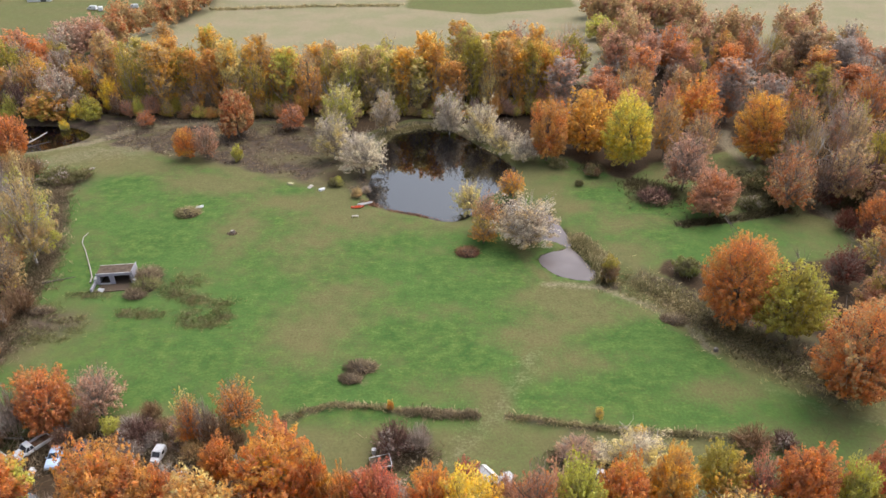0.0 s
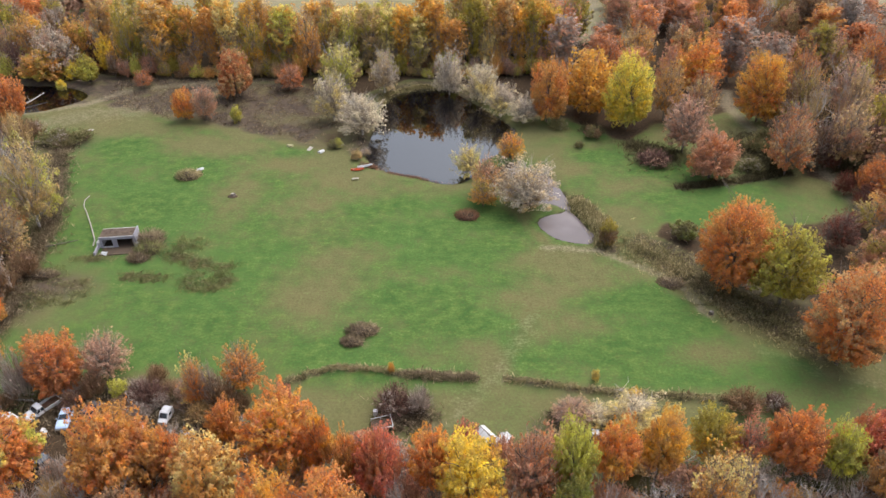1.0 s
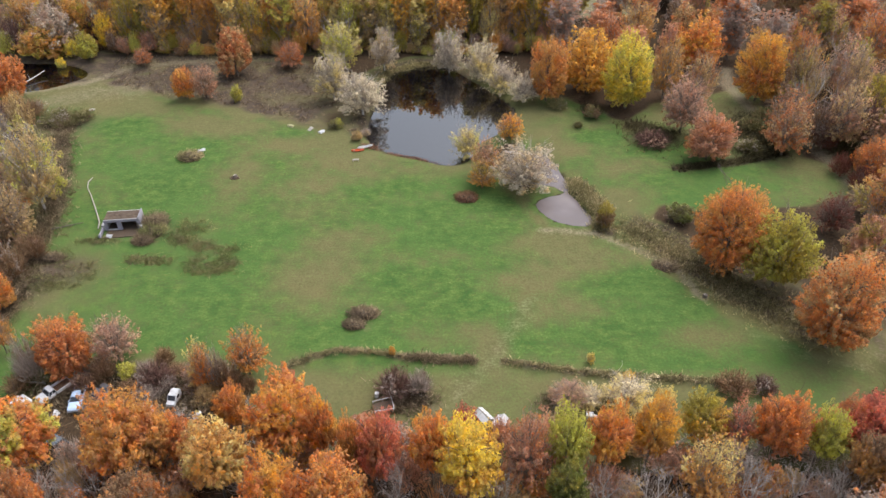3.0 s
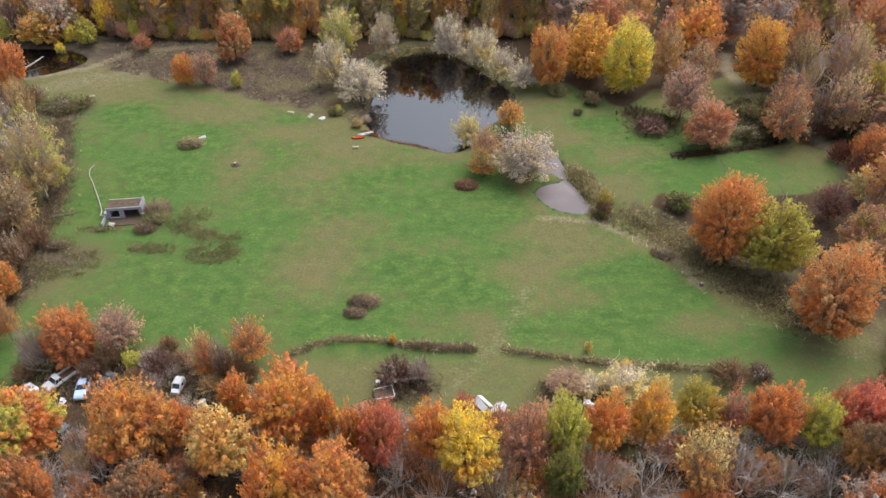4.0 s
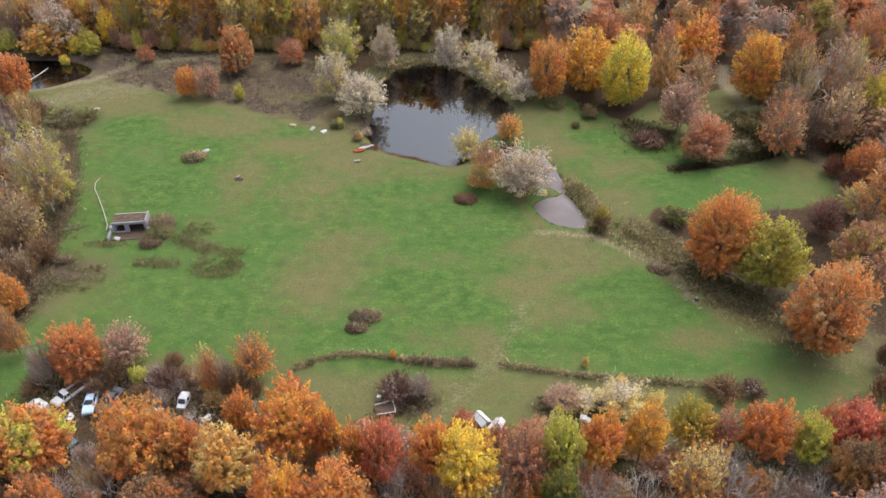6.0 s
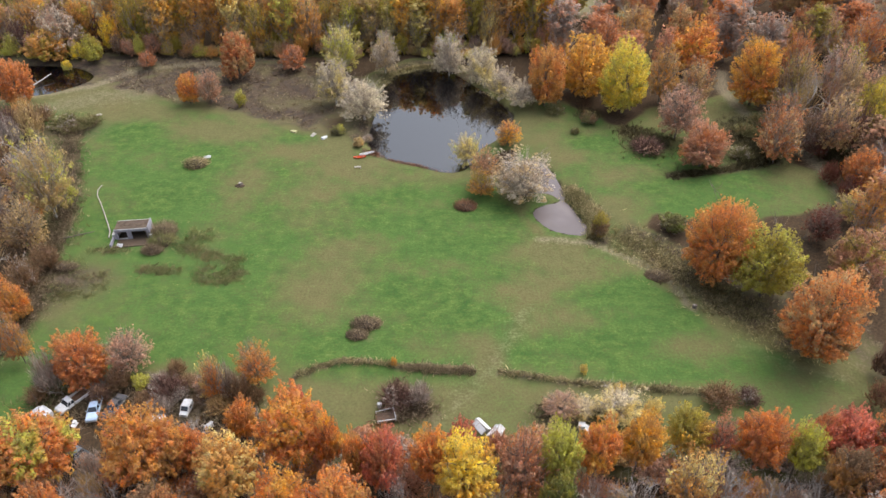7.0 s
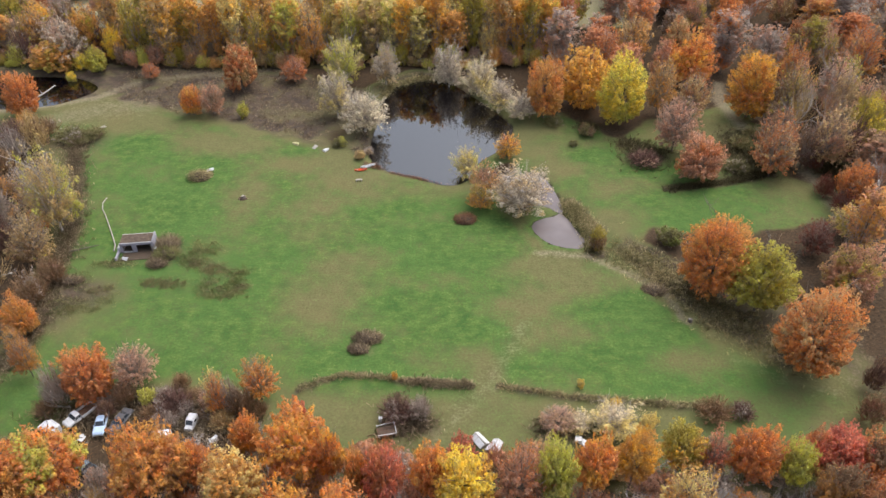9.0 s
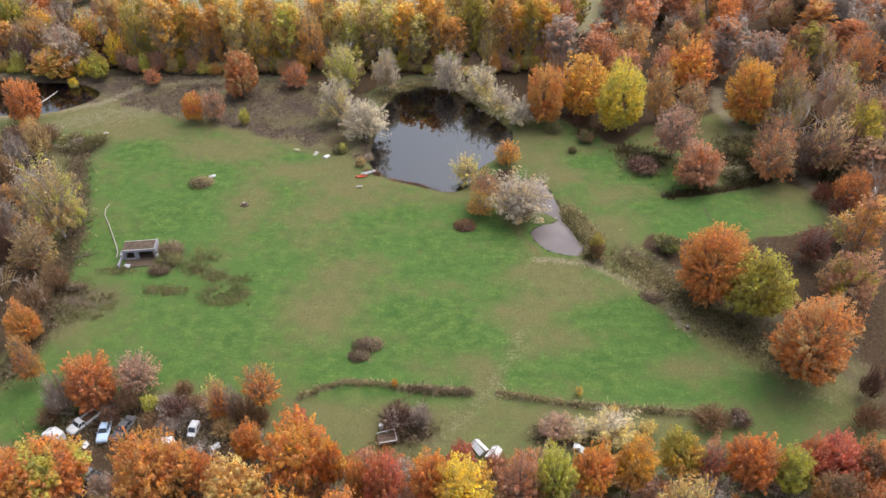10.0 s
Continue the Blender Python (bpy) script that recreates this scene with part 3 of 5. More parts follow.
for seed in range(4):
    tree_model("round", 100 + seed, 5.0, 13.0, 1.6, dict(low=0.3, high=12.8, tips=340, per=40, size=0.19, spread=0.56, under=0.85), 14, twigs=(160, 0.7, 1.5, 0.028))
    tree_model("canopy", 130 + seed, 5.0, 13.0, 3.4, dict(low=3.8, high=12.8, tips=330, per=36, size=0.205, spread=0.58, ragged=0.2, under=0.85), 12, twigs=(120, 0.7, 3.2, 0.028))
for seed in range(3):
    tree_model("grand", 150 + seed, 6.0, 18.0, 2.0, dict(low=0.3, high=17.6, tips=600, per=44, size=0.18, spread=0.54, inner=0.18, under=0.85), 16, girth=0.3, twigs=(260, 0.7, 1.5, 0.028))
    tree_model("thin", 200 + seed, 5.0, 13.0, 1.5, dict(low=0.5, high=12.6, tips=240, per=29, size=0.205, spread=0.55, gaps=0.6, ragged=0.3, under=0.85), 14, fork=5, twigs=(340, 0.6, 2.0, 0.036))
    tree_model("canopy_thin", 230 + seed, 5.0, 13.0, 3.4, dict(low=2.6, high=12.6, tips=235, per=29, size=0.205, spread=0.55, gaps=0.6, ragged=0.3, under=0.85), 13, fork=5, twigs=(320, 0.6, 3.0, 0.036))
    tree_model("willow", 400 + seed, 5.0, 13.0, 1.0, dict(low=0.5, high=12.5, tips=210, per=64, size=0.15, spread=0.75, gaps=0.7, ragged=0.42, droop=0.2, rise=0.7, inner=0.3, under=0.85), 13, bark=PALE_BARK, fork=6, twigs=(360, 0.6, 1.5, 0.035))
for seed in range(4):
    tree_model("tall", 300 + seed, 3.4, 22.0, 7.0, dict(low=3.0, high=21.6, tips=160, per=40, size=0.30, spread=0.85, gaps=0.7, ragged=0.55, column=True), 12, girth=0.26, fork=2, twigs=(200, 0.6, 4.0, 0.045))
for seed in range(3):
    r = np.random.RandomState(500 + seed)
    model("bare", 5.0, 13.0, trunk=tubes_mesh("trunk", branching(r, np.array((0, 0, -0.2)), unit(np.array((r.normal(0, 0.1), r.normal(0, 0.1), 1.0))), 3.3, 0.25, 5), PALE_BARK, 3),
          branchwork=twigs_mesh("branchwork", r, 150, 0.9, 5.0, 3.0, 12.8, 0.02, TWIGS))
for seed in range(3):
    r = np.random.RandomState(600 + seed)
    model("shrub", 3.0, 4.0, branchwork=twigs_mesh("branchwork", r, 160, 0.5, 2.7, 0.2, 3.6, 0.03, TWIGS), crown=leaf_mesh("crown", plume_crown(r, 2.9, 0.2, 3.8, 110, 30, 0.16, spread=0.45, ragged=0.25, gaps=0.3), LEAVES))
for seed in range(3):
    r = np.random.RandomState(700 + seed)
    model("brush", 3.0, 4.0, branchwork=twigs_mesh("branchwork", r, 380, 0.95, 3.0, 0.1, 4.0, 0.036, TWIGS), crown=leaf_mesh("crown", plume_crown(r, 2.8, 0.2, 3.4, 70, 14, 0.15, spread=0.45, ragged=0.35, gaps=0.5), LEAVES))
for seed in range(3):
    tree_model("round_far", 800 + seed, 5.0, 13.0, 2.0, dict(low=0.3, high=12.7, tips=200, per=28, size=0.29, spread=0.65, under=0.85), 8, fork=1)
    tree_model("thin_far", 850 + seed, 5.0, 13.0, 1.5, dict(low=0.5, high=12.6, tips=180, per=30, size=0.25, spread=0.65, gaps=0.6, ragged=0.3, under=0.85), 9, fork=2, twigs=(220, 0.6, 2.0, 0.045))

NAMES = {"round": "maple_tree", "thin": "ash_tree", "tall": "poplar_tree", "willow": "willow_tree", "bare": "bare_tree", "shrub": "shrub", "brush": "thicket_bush"}
FORMS = {"round": "round-crowned maple", "thin": "half-leafless tree", "tall": "tall slender woodland tree", "willow": "feathery drooping willow",
         "bare": "leafless tree", "shrub": "low leafy shrub", "brush": "tangled leafless bush"}
tally = {}


def tree(kind, first, second, x, y, radius, height, where, group=""):
    """One tree or shrub, with its trunk, crown and twigs as parts."""
    named = kind
    if kind == "round" and radius > 5.4 and y < 176:
        kind = "grand"
    if (y > 176 or (height < 10 and y < 62)) and kind in ("round", "thin"):
        kind += "_far"
    if y < 66 and height > 10.5 and kind in ("round", "thin"):
        kind = "canopy" if kind == "round" else "canopy_thin"
    if kind == "bare":
        radius *= 1.35
    k = tally.get(kind, 0)
    tally[kind] = k + 1
    base_r, base_h, parts = MODELS[kind][k % len(MODELS[kind])]
    r = random.Random(k * 31 + len(kind))
    top = tagged(new(NAMES[named]), f"{WORDS[first]} {FORMS[named]} {where}", "shrub" if kind in ("shrub", "brush") else "tree", group)
    top.empty_display_size = 0.3
    s, h = radius / base_r, height / base_h
    top.matrix_world = pose(x, y, land_at(x, y) - 0.05, 0, 0, r.uniform(0, 360)) @ Matrix.Diagonal((s, s * r.uniform(0.93, 1.07), h, 1))
    for name, mesh in parts.items():
        ob = new(name, mesh)
        ob.parent = top
        c = COLOURS["grey" if name == "branchwork" and kind not in ("brush", "bare") else first]
        ob.color = (*c, 1)
        ob["second"] = COLOURS[second]
    return top


WHERE = ('in the near wood by the yard', 'trees of the near wood')
tree("round", "rust", "orange", -57.0, 75.4, 4.2, 11.9, *WHERE)
tree("thin", "mauve", "pink", -50.6, 77.7, 3.9, 10.3, *WHERE)
tree("thin", "orange", "straw", -35.3, 71.9, 2.1, 11.4, *WHERE)
tree("thin", "ochre", "orange", -29.3, 74.6, 3.1, 11.3, *WHERE)
tree("shrub", "lime", "lime", -47.7, 73.8, 1.8, 3.5, *WHERE)
tree("brush", "plum", "grey", -42.9, 72.5, 3.6, 4.7, *WHERE)
tree("brush", "mauve", "grey", -37.0, 73.4, 2.5, 5.3, *WHERE)
tree("brush", "grey", "brown", -61.4, 73.2, 2.6, 11.5, *WHERE)
tree("brush", "brown", "plum", -51.3, 73.7, 2.2, 6.0, *WHERE)
tree("round", "orange", "lime", -53.8, 56.9, 4.9, 14.7, *WHERE)
tree("round", "ochre", "orange", -39.9, 55.8, 4.6, 17.3, *WHERE)
tree("round", "orange", "rust", -34.4, 58.0, 2.7, 11.0, *WHERE)
tree("round", "ochre", "straw", -27.8, 53.1, 4.6, 15.9, *WHERE)
tree("round", "ochre", "orange", -28.4, 62.5, 2.3, 11.8, *WHERE)
tree("round", "orange", "gold", -20.3, 59.2, 4.8, 16.1, *WHERE)
tree("round", "orange", "gold", -15.2, 57.3, 2.2, 16.0, *WHERE)
tree("round", "ochre", "orange", -11.3, 54.7, 1.9, 15.6, *WHERE)
tree("round", "red", "rust", -7.8, 53.6, 3.1, 17.5, *WHERE)
tree("round", "orange", "gold", -19.6, 47.4, 3.7, 16.5, *WHERE)
tree("round", "orange", "ochre", -12.8, 46.7, 4.3, 16.5, *WHERE)
tree("round", "orange", "brown", -48.7, 46.9, 3.0, 15.5, *WHERE)
tree("round", "brown", "orange", -35.5, 46.9, 3.7, 14.6, *WHERE)
tree("round", "orange", "gold", -1.2, 55.0, 3.0, 15.0, *WHERE)
tree("round", "yellow", "gold", 3.1, 52.2, 4.5, 16.8, *WHERE)
tree("round", "crimson", "red", 2.9, 60.8, 2.4, 9.7, *WHERE)
tree("thin", "pink", "rust", 10.6, 54.2, 3.9, 17.0, *WHERE)
tree("round", "lime", "olive", 15.6, 54.9, 2.7, 16.3, *WHERE)
tree("round", "green", "olive", 15.0, 49.7, 2.5, 13.0, *WHERE)
tree("round", "orange", "gold", 21.1, 56.5, 3.0, 14.6, *WHERE)
tree("round", "gold", "ochre", 27.0, 57.5, 3.0, 15.1, *WHERE)
tree("willow", "straw", "cream", 27.1, 68.7, 4.2, 5.9, *WHERE)
tree("willow", "cream", "straw", 21.8, 68.9, 2.4, 3.5, *WHERE)
tree("shrub", "straw", "yellow", 32.6, 69.0, 1.7, 3.7, *WHERE)
tree("round", "olive", "gold", 34.7, 60.6, 3.2, 11.7, *WHERE)
tree("thin", "ochre", "straw", 32.3, 51.3, 3.8, 15.8, *WHERE)
tree("thin", "pink", "red", 38.9, 59.6, 2.3, 12.6, *WHERE)
tree("round", "orange", "rust", 43.2, 57.8, 3.6, 15.3, *WHERE)
tree("round", "lime", "olive", 48.6, 56.5, 2.2, 14.1, *WHERE)
tree("round", "rust", "red", 51.9, 58.8, 2.7, 13.2, *WHERE)
tree("round", "red", "crimson", 56.0, 58.6, 3.5, 14.1, *WHERE)
tree("round", "brown", "ochre", 52.1, 51.9, 3.1, 15.7, *WHERE)
tree("bare", "grey", "grey", -47.1, 49.0, 2.7, 14.3, *WHERE)
tree("bare", "grey", "brown", -43.4, 51.6, 3.2, 12.6, *WHERE)
tree("bare", "tan", "grey", 7.0, 48.9, 2.4, 14.8, *WHERE)
tree("bare", "grey", "grey", 19.4, 49.3, 3.1, 13.8, *WHERE)
tree("bare", "grey", "plum", 25.4, 50.0, 3.4, 13.3, *WHERE)
tree("bare", "grey", "olive", 37.6, 49.9, 3.1, 15.2, *WHERE)
tree("bare", "grey", "grey", 43.1, 50.1, 3.1, 13.5, *WHERE)
tree("bare", "grey", "grey", 48.3, 49.7, 3.1, 13.5, *WHERE)
tree("bare", "grey", "tan", -5.6, 50.6, 2.1, 15.0, *WHERE)
tree("brush", "plum", "grey", -7.0, 71.3, 3.6, 5.1, *WHERE)
tree("brush", "grey", "plum", -3.4, 71.4, 2.4, 5.0, *WHERE)
tree("brush", "brown", "plum", 43.5, 71.1, 3.4, 4.5, *WHERE)
tree("brush", "plum", "grey", 47.9, 71.2, 2.6, 3.4, *WHERE)
tree("thin", "mauve", "tan", 18.4, 69.1, 3.0, 4.4, *WHERE)
tree("round", "red", "orange", -20.8, 64.9, 1.5, 12.2, *WHERE)
tree("brush", "brown", "maroon", 68.0, 70.2, 3.0, 7.5, *WHERE)
tree("brush", "plum", "brown", 71.2, 76.7, 2.2, 9.6, *WHERE)
tree("brush", "brown", "grey", -31.5, 71.4, 2.5, 8.4, *WHERE)
tree("brush", "grey", "brown", -33.1, 71.7, 1.7, 10.4, *WHERE)
tree("brush", "plum", "brown", -53.3, 71.2, 2.1, 4.4, *WHERE)
tree("brush", "tan", "plum", -34.6, 69.6, 2.5, 3.4, *WHERE)
tree("round", "ochre", "rust", -37.1, 56.8, 3.3, 13.3, *WHERE)
tree("round", "orange", "brown", 60.0, 56.8, 3.6, 15.2, *WHERE)
tree("round", "rust", "brown", 55.2, 48.6, 3.7, 15.7, *WHERE)
tree("thin", "brown", "plum", 53.9, 49.0, 2.7, 12.4, *WHERE)
tree("round", "ochre", "orange", -59.4, 54.1, 4.2, 15.2, *WHERE)
WHERE = ('at the edge of the glade', 'trees round the glade')
tree("round", "orange", "ochre", 51.2, 101.5, 5.9, 20.3, *WHERE)
tree("round", "olive", "lime", 58.6, 95.8, 5.4, 18.6, *WHERE)
tree("round", "orange", "tan", 61.6, 80.8, 6.1, 21.0, *WHERE)
tree("thin", "maroon", "plum", 75.8, 112.2, 3.6, 10.2, *WHERE)
tree("thin", "olive", "tan", 85.4, 118.4, 4.0, 9.0, *WHERE)
tree("round", "pink", "olive", 76.5, 98.8, 5.0, 14.2, *WHERE)
tree("shrub", "moss", "green", 47.7, 115.9, 3.6, 4.7, *WHERE)
tree("shrub", "olive", "brown", 32.0, 114.4, 2.2, 6.8, *WHERE)
tree("round", "pink", "rust", 60.1, 140.6, 5.2, 13.2, *WHERE)
tree("thin", "mauve", "pink", 57.6, 153.5, 5.6, 17.7, *WHERE)
tree("brush", "plum", "mauve", 49.2, 147.4, 4.6, 4.6, *WHERE)
tree("thin", "rust", "tan", 77.8, 142.0, 5.3, 16.7, *WHERE)
tree("round", "gold", "orange", 82.3, 172.0, 5.9, 21.8, *WHERE)
tree("round", "ochre", "orange", 27.3, 171.6, 5.2, 19.1, *WHERE)
tree("round", "gold", "ochre", 38.5, 176.6, 7.1, 19.9, *WHERE)
tree("round", "yellow", "lime", 47.2, 167.2, 6.3, 22.4, *WHERE)
tree("thin", "ochre", "tan", 58.1, 172.7, 4.5, 20.1, *WHERE)
tree("round", "orange", "gold", 71.0, 189.2, 6.5, 18.8, *WHERE)
tree("thin", "tan", "rust", 66.8, 171.6, 5.1, 15.5, *WHERE)
tree("round", "orange", "brown", 91.7, 131.0, 4.2, 12.8, *WHERE)
tree("thin", "tan", "pink", 91.8, 145.5, 5.4, 19.5, *WHERE)
tree("round", "olive", "yellow", 102.5, 151.9, 4.0, 18.8, *WHERE)
tree("thin", "plum", "brown", 86.6, 145.5, 3.9, 14.8, *WHERE)
tree("thin", "brown", "olive", 90.1, 166.9, 5.7, 19.6, *WHERE)
tree("thin", "pink", "grey", 105.3, 175.1, 5.9, 18.6, *WHERE)
tree("shrub", "moss", "brown", 37.5, 161.6, 2.8, 3.9, *WHERE)
tree("shrub", "moss", "green", 33.4, 156.2, 1.5, 2.0, *WHERE)
tree("brush", "moss", "grey", 29.6, 167.3, 3.2, 3.3, *WHERE)
tree("brush", "maroon", "plum", 88.9, 146.5, 4.0, 7.4, *WHERE)
tree("brush", "maroon", "brown", 87.4, 134.2, 2.9, 6.5, *WHERE)
tree("brush", "moss", "brown", 75.8, 155.3, 3.9, 4.0, *WHERE)
tree("brush", "moss", "grey", 71.0, 144.4, 3.6, 3.7, *WHERE)
tree("brush", "moss", "brown", 80.8, 161.6, 3.6, 3.6, *WHERE)
tree("brush", "plum", "brown", 97.8, 147.9, 4.6, 15.7, *WHERE)
tree("brush", "maroon", "plum", 88.8, 127.5, 3.4, 7.6, *WHERE)
tree("brush", "brown", "maroon", 74.5, 92.7, 2.9, 10.1, *WHERE)
WHERE = ('on the bank of the pond', 'trees round the pond')
tree("shrub", "moss", "lime", -26.0, 156.4, 2.4, 2.5, *WHERE)
tree("shrub", "tan", "olive", -20.2, 149.8, 1.7, 3.0, *WHERE)
tree("brush", "grey", "tan", -18.4, 153.0, 1.7, 2.6, *WHERE)
tree("willow", "cream", "silver", -20.1, 163.8, 5.9, 13.4, *WHERE)
tree("willow", "silver", "straw", -28.4, 172.4, 5.3, 14.8, *WHERE)
tree("willow", "lime", "straw", -28.7, 191.2, 5.6, 18.2, *WHERE)
tree("willow", "silver", "tan", -16.4, 191.5, 4.0, 15.0, *WHERE)
tree("willow", "silver", "cream", 2.0, 191.5, 5.0, 15.5, *WHERE)
tree("willow", "cream", "straw", 10.8, 184.6, 5.3, 14.4, *WHERE)
tree("willow", "silver", "straw", 15.6, 176.4, 4.6, 10.8, *WHERE)
tree("willow", "cream", "silver", 21.0, 170.6, 4.3, 9.1, *WHERE)
tree("willow", "silver", "tan", 17.3, 128.0, 6.9, 13.3, *WHERE)
tree("thin", "pink", "ochre", 9.4, 133.2, 3.1, 11.0, *WHERE)
tree("thin", "gold", "orange", 16.1, 150.7, 3.5, 7.9, *WHERE)
tree("willow", "straw", "lime", 5.9, 143.4, 3.5, 9.8, *WHERE)
tree("thin", "ochre", "olive", 8.6, 128.8, 3.0, 7.9, *WHERE)
WHERE = ('beside the meadow', 'trees along the meadow')
tree("round", "rust", "tan", -57.6, 188.0, 5.2, 16.5, *WHERE)
tree("round", "orange", "gold", -67.6, 172.8, 3.0, 10.2, *WHERE)
tree("thin", "pink", "brown", -62.1, 172.9, 3.5, 11.4, *WHERE)
tree("thin", "rust", "pink", -43.3, 193.8, 3.9, 9.2, *WHERE)
tree("round", "orange", "rust", -112.9, 172.9, 4.7, 13.9, *WHERE)
tree("thin", "rust", "pink", -86.2, 194.6, 2.9, 6.8, *WHERE)
tree("shrub", "lime", "yellow", -109.1, 201.2, 2.8, 6.2, *WHERE)
tree("shrub", "lime", "yellow", -110.4, 195.6, 1.8, 4.1, *WHERE)
tree("willow", "tan", "lime", -81.1, 119.9, 5.8, 23.8, *WHERE)
tree("bare", "straw", "straw", -84.6, 115.2, 1.3, 12.5, *WHERE)
tree("bare", "straw", "cream", -82.4, 112.2, 1.1, 10.5, *WHERE)
tree("round", "orange", "ochre", -86.0, 120.8, 2.1, 7.2, *WHERE)
tree("thin", "tan", "brown", -81.3, 109.2, 4.3, 14.9, *WHERE)
tree("shrub", "lime", "olive", -53.7, 171.1, 1.8, 5.4, *WHERE)
tree("brush", "moss", "grey", -95.6, 160.0, 5.2, 4.2, *WHERE)
tree("brush", "moss", "plum", -90.4, 160.8, 4.2, 3.2, *WHERE)
tree("brush", "moss", "plum", -93.0, 157.2, 3.6, 3.0, *WHERE)
tree("brush", "brown", "grey", -102.3, 161.4, 4.2, 6.9, *WHERE)
tree("brush", "brown", "plum", -75.7, 103.7, 3.2, 7.9, *WHERE)
tree("brush", "brown", "grey", -76.7, 97.5, 3.5, 10.0, *WHERE)
tree("round", "ochre", "orange", -74.3, 89.0, 2.9, 10.6, *WHERE)
tree("thin", "ochre", "rust", -68.9, 79.2, 2.2, 13.7, *WHERE)
tree("shrub", "gold", "orange", -86.8, 121.2, 2.1, 5.7, *WHERE)
tree("shrub", "yellow", "lime", -82.3, 111.3, 1.9, 2.6, *WHERE)
tree("brush", "brown", "rust", -84.7, 129.6, 1.5, 8.1, *WHERE)
WHERE = ('in the far tree line', 'trees of the far line')
tree("thin", "silver", "mauve", -114.1, 205.6, 6.5, 18.1, *WHERE)
tree("round", "mauve", "silver", -138.7, 264.0, 7.9, 16.6, *WHERE)
tree("round", "mauve", "pink", -133.8, 271.0, 8.5, 17.4, *WHERE)
tree("round", "pink", "mauve", -117.8, 247.1, 5.9, 15.6, *WHERE)
tree("round", "orange", "pink", -151.8, 253.8, 8.1, 16.1, *WHERE)
tree("round", "orange", "rust", -141.8, 251.5, 6.0, 11.9, *WHERE)
tree("round", "ochre", "olive", -111.8, 213.1, 5.6, 16.1, *WHERE)
tree("round", "olive", "ochre", -127.5, 216.2, 7.0, 14.2, *WHERE)
tree("round", "olive", "green", -136.7, 220.9, 5.3, 21.1, *WHERE)
tree("round", "ochre", "olive", -117.5, 201.5, 6.7, 10.7, *WHERE)
tree("round", "yellow", "gold", -101.1, 207.9, 2.7, 13.4, *WHERE)
tree("round", "olive", "lime", -103.4, 199.3, 3.3, 9.4, *WHERE)
tree("brush", "plum", "grey", -127.8, 205.8, 5.1, 13.0, *WHERE)
tree("brush", "plum", "grey", -108.4, 213.5, 5.3, 11.5, *WHERE)
tree("shrub", "lime", "straw", 64.3, 295.1, 6.5, 12.0, *WHERE)
tree("shrub", "olive", "lime", 69.3, 292.9, 6.9, 9.4, *WHERE)


VEHICLE_SPOTS = ((-53.5, 69.3), (-57.4, 70.8), (-61.2, 68.8), (-50.6, 69.6), (-39.3, 68.7), (-43.6, 66.0), (-52.0, 60.6), (-53.2, 66.5), (-39.2, 67.4), (-8.5, 67.8))


def wood(seed, count, place, kinds, colours, sizes, where, group, keep=3.4):
    """Trees scattered over a stretch of the plan, none too near another."""
    r = random.Random(seed)
    taken = [(o.location.x, o.location.y) for o in scene.objects if o.parent is None and o.name.split(".")[0] in NAMES.values()]
    made = tries = 0
    while made < count and tries < count * 60:
        tries += 1
        x, y = place(r)
        if any((x - a) ** 2 + (y - b) ** 2 < 7.5 for a, b in VEHICLE_SPOTS) or any((x - a) ** 2 + (y - b) ** 2 < keep * keep for a, b in taken):
            continue
        taken.append((x, y))
        made += 1
        kind = r.choice(kinds)
        first, second = r.choice(colours), r.choice(colours)
        radius, height = r.uniform(*sizes[0]), r.uniform(*sizes[1])
        tree(kind, first, second, x, y, radius, height, where, group)


def far_line(r):
    x = r.uniform(-103, 34)
    return x, 207 + 0.02 * x + abs(r.gauss(0, 9))


def glade_wood(r):
    while True:
        x, y = r.uniform(26, 150), r.uniform(84, 262)
        p = np.array([x]), np.array([y])
        if x < 0.72 * y + 6 and inside(*p, GLADE)[0] < -5 and line_gap(*p, GLADE_TRACK)[0] > 4.5 and (y > 186 or x > 78 + max(0, 20 - abs(y - 160)) * 0.2) and not (x < 48 and y < 190) and not (abs(x - 47.5 - (y - 236) * 0.17) < 3.5 and y < 262):
            return x, y


def near_wood(r):
    return r.uniform(-75, 78), r.uniform(30, 45)


def left_wood(r):
    y = r.uniform(70, 165)
    return r.uniform(-98, -84) - max(0, y - 115) * 0.42 + max(0, 100 - y) * 0.25, y


wood(11, 92, far_line, ["tall", "tall", "thin"], ["ochre", "gold", "olive", "olive", "tan", "lime", "ochre", "gold", "tan", "straw", "olive"], ((3.0, 4.8), (16, 25)), "in the far tree line", "trees of the far line", 4.0)
wood(19, 30, lambda r: (r.uniform(-165, -100), 209 + abs(r.gauss(0, 12))), ["tall", "thin", "round", "thin"], ["olive", "ochre", "tan", "mauve", "grey", "brown", "gold"], ((3.2, 5), (13, 21)), "in the far tree line", "trees of the far line", 4.2)
wood(12, 84, lambda r: (r.uniform(-140, 30), r.uniform(203, 209)), ["brush", "thin", "thin", "shrub"], ["tan", "olive", "pink", "ochre", "brown", "mauve", "lime"], ((1.8, 3.4), (2.5, 10)), "under the far tree line", "trees of the far line", 2.5)
wood(13, 92, glade_wood, ["thin", "thin", "round", "tall", "bare"], ["pink", "rust", "tan", "ochre", "rust", "orange", "grey", "olive", "pink", "brown"], ((3.6, 6), (13, 21)), "in the wood beyond the glade", "trees round the glade", 6.0)
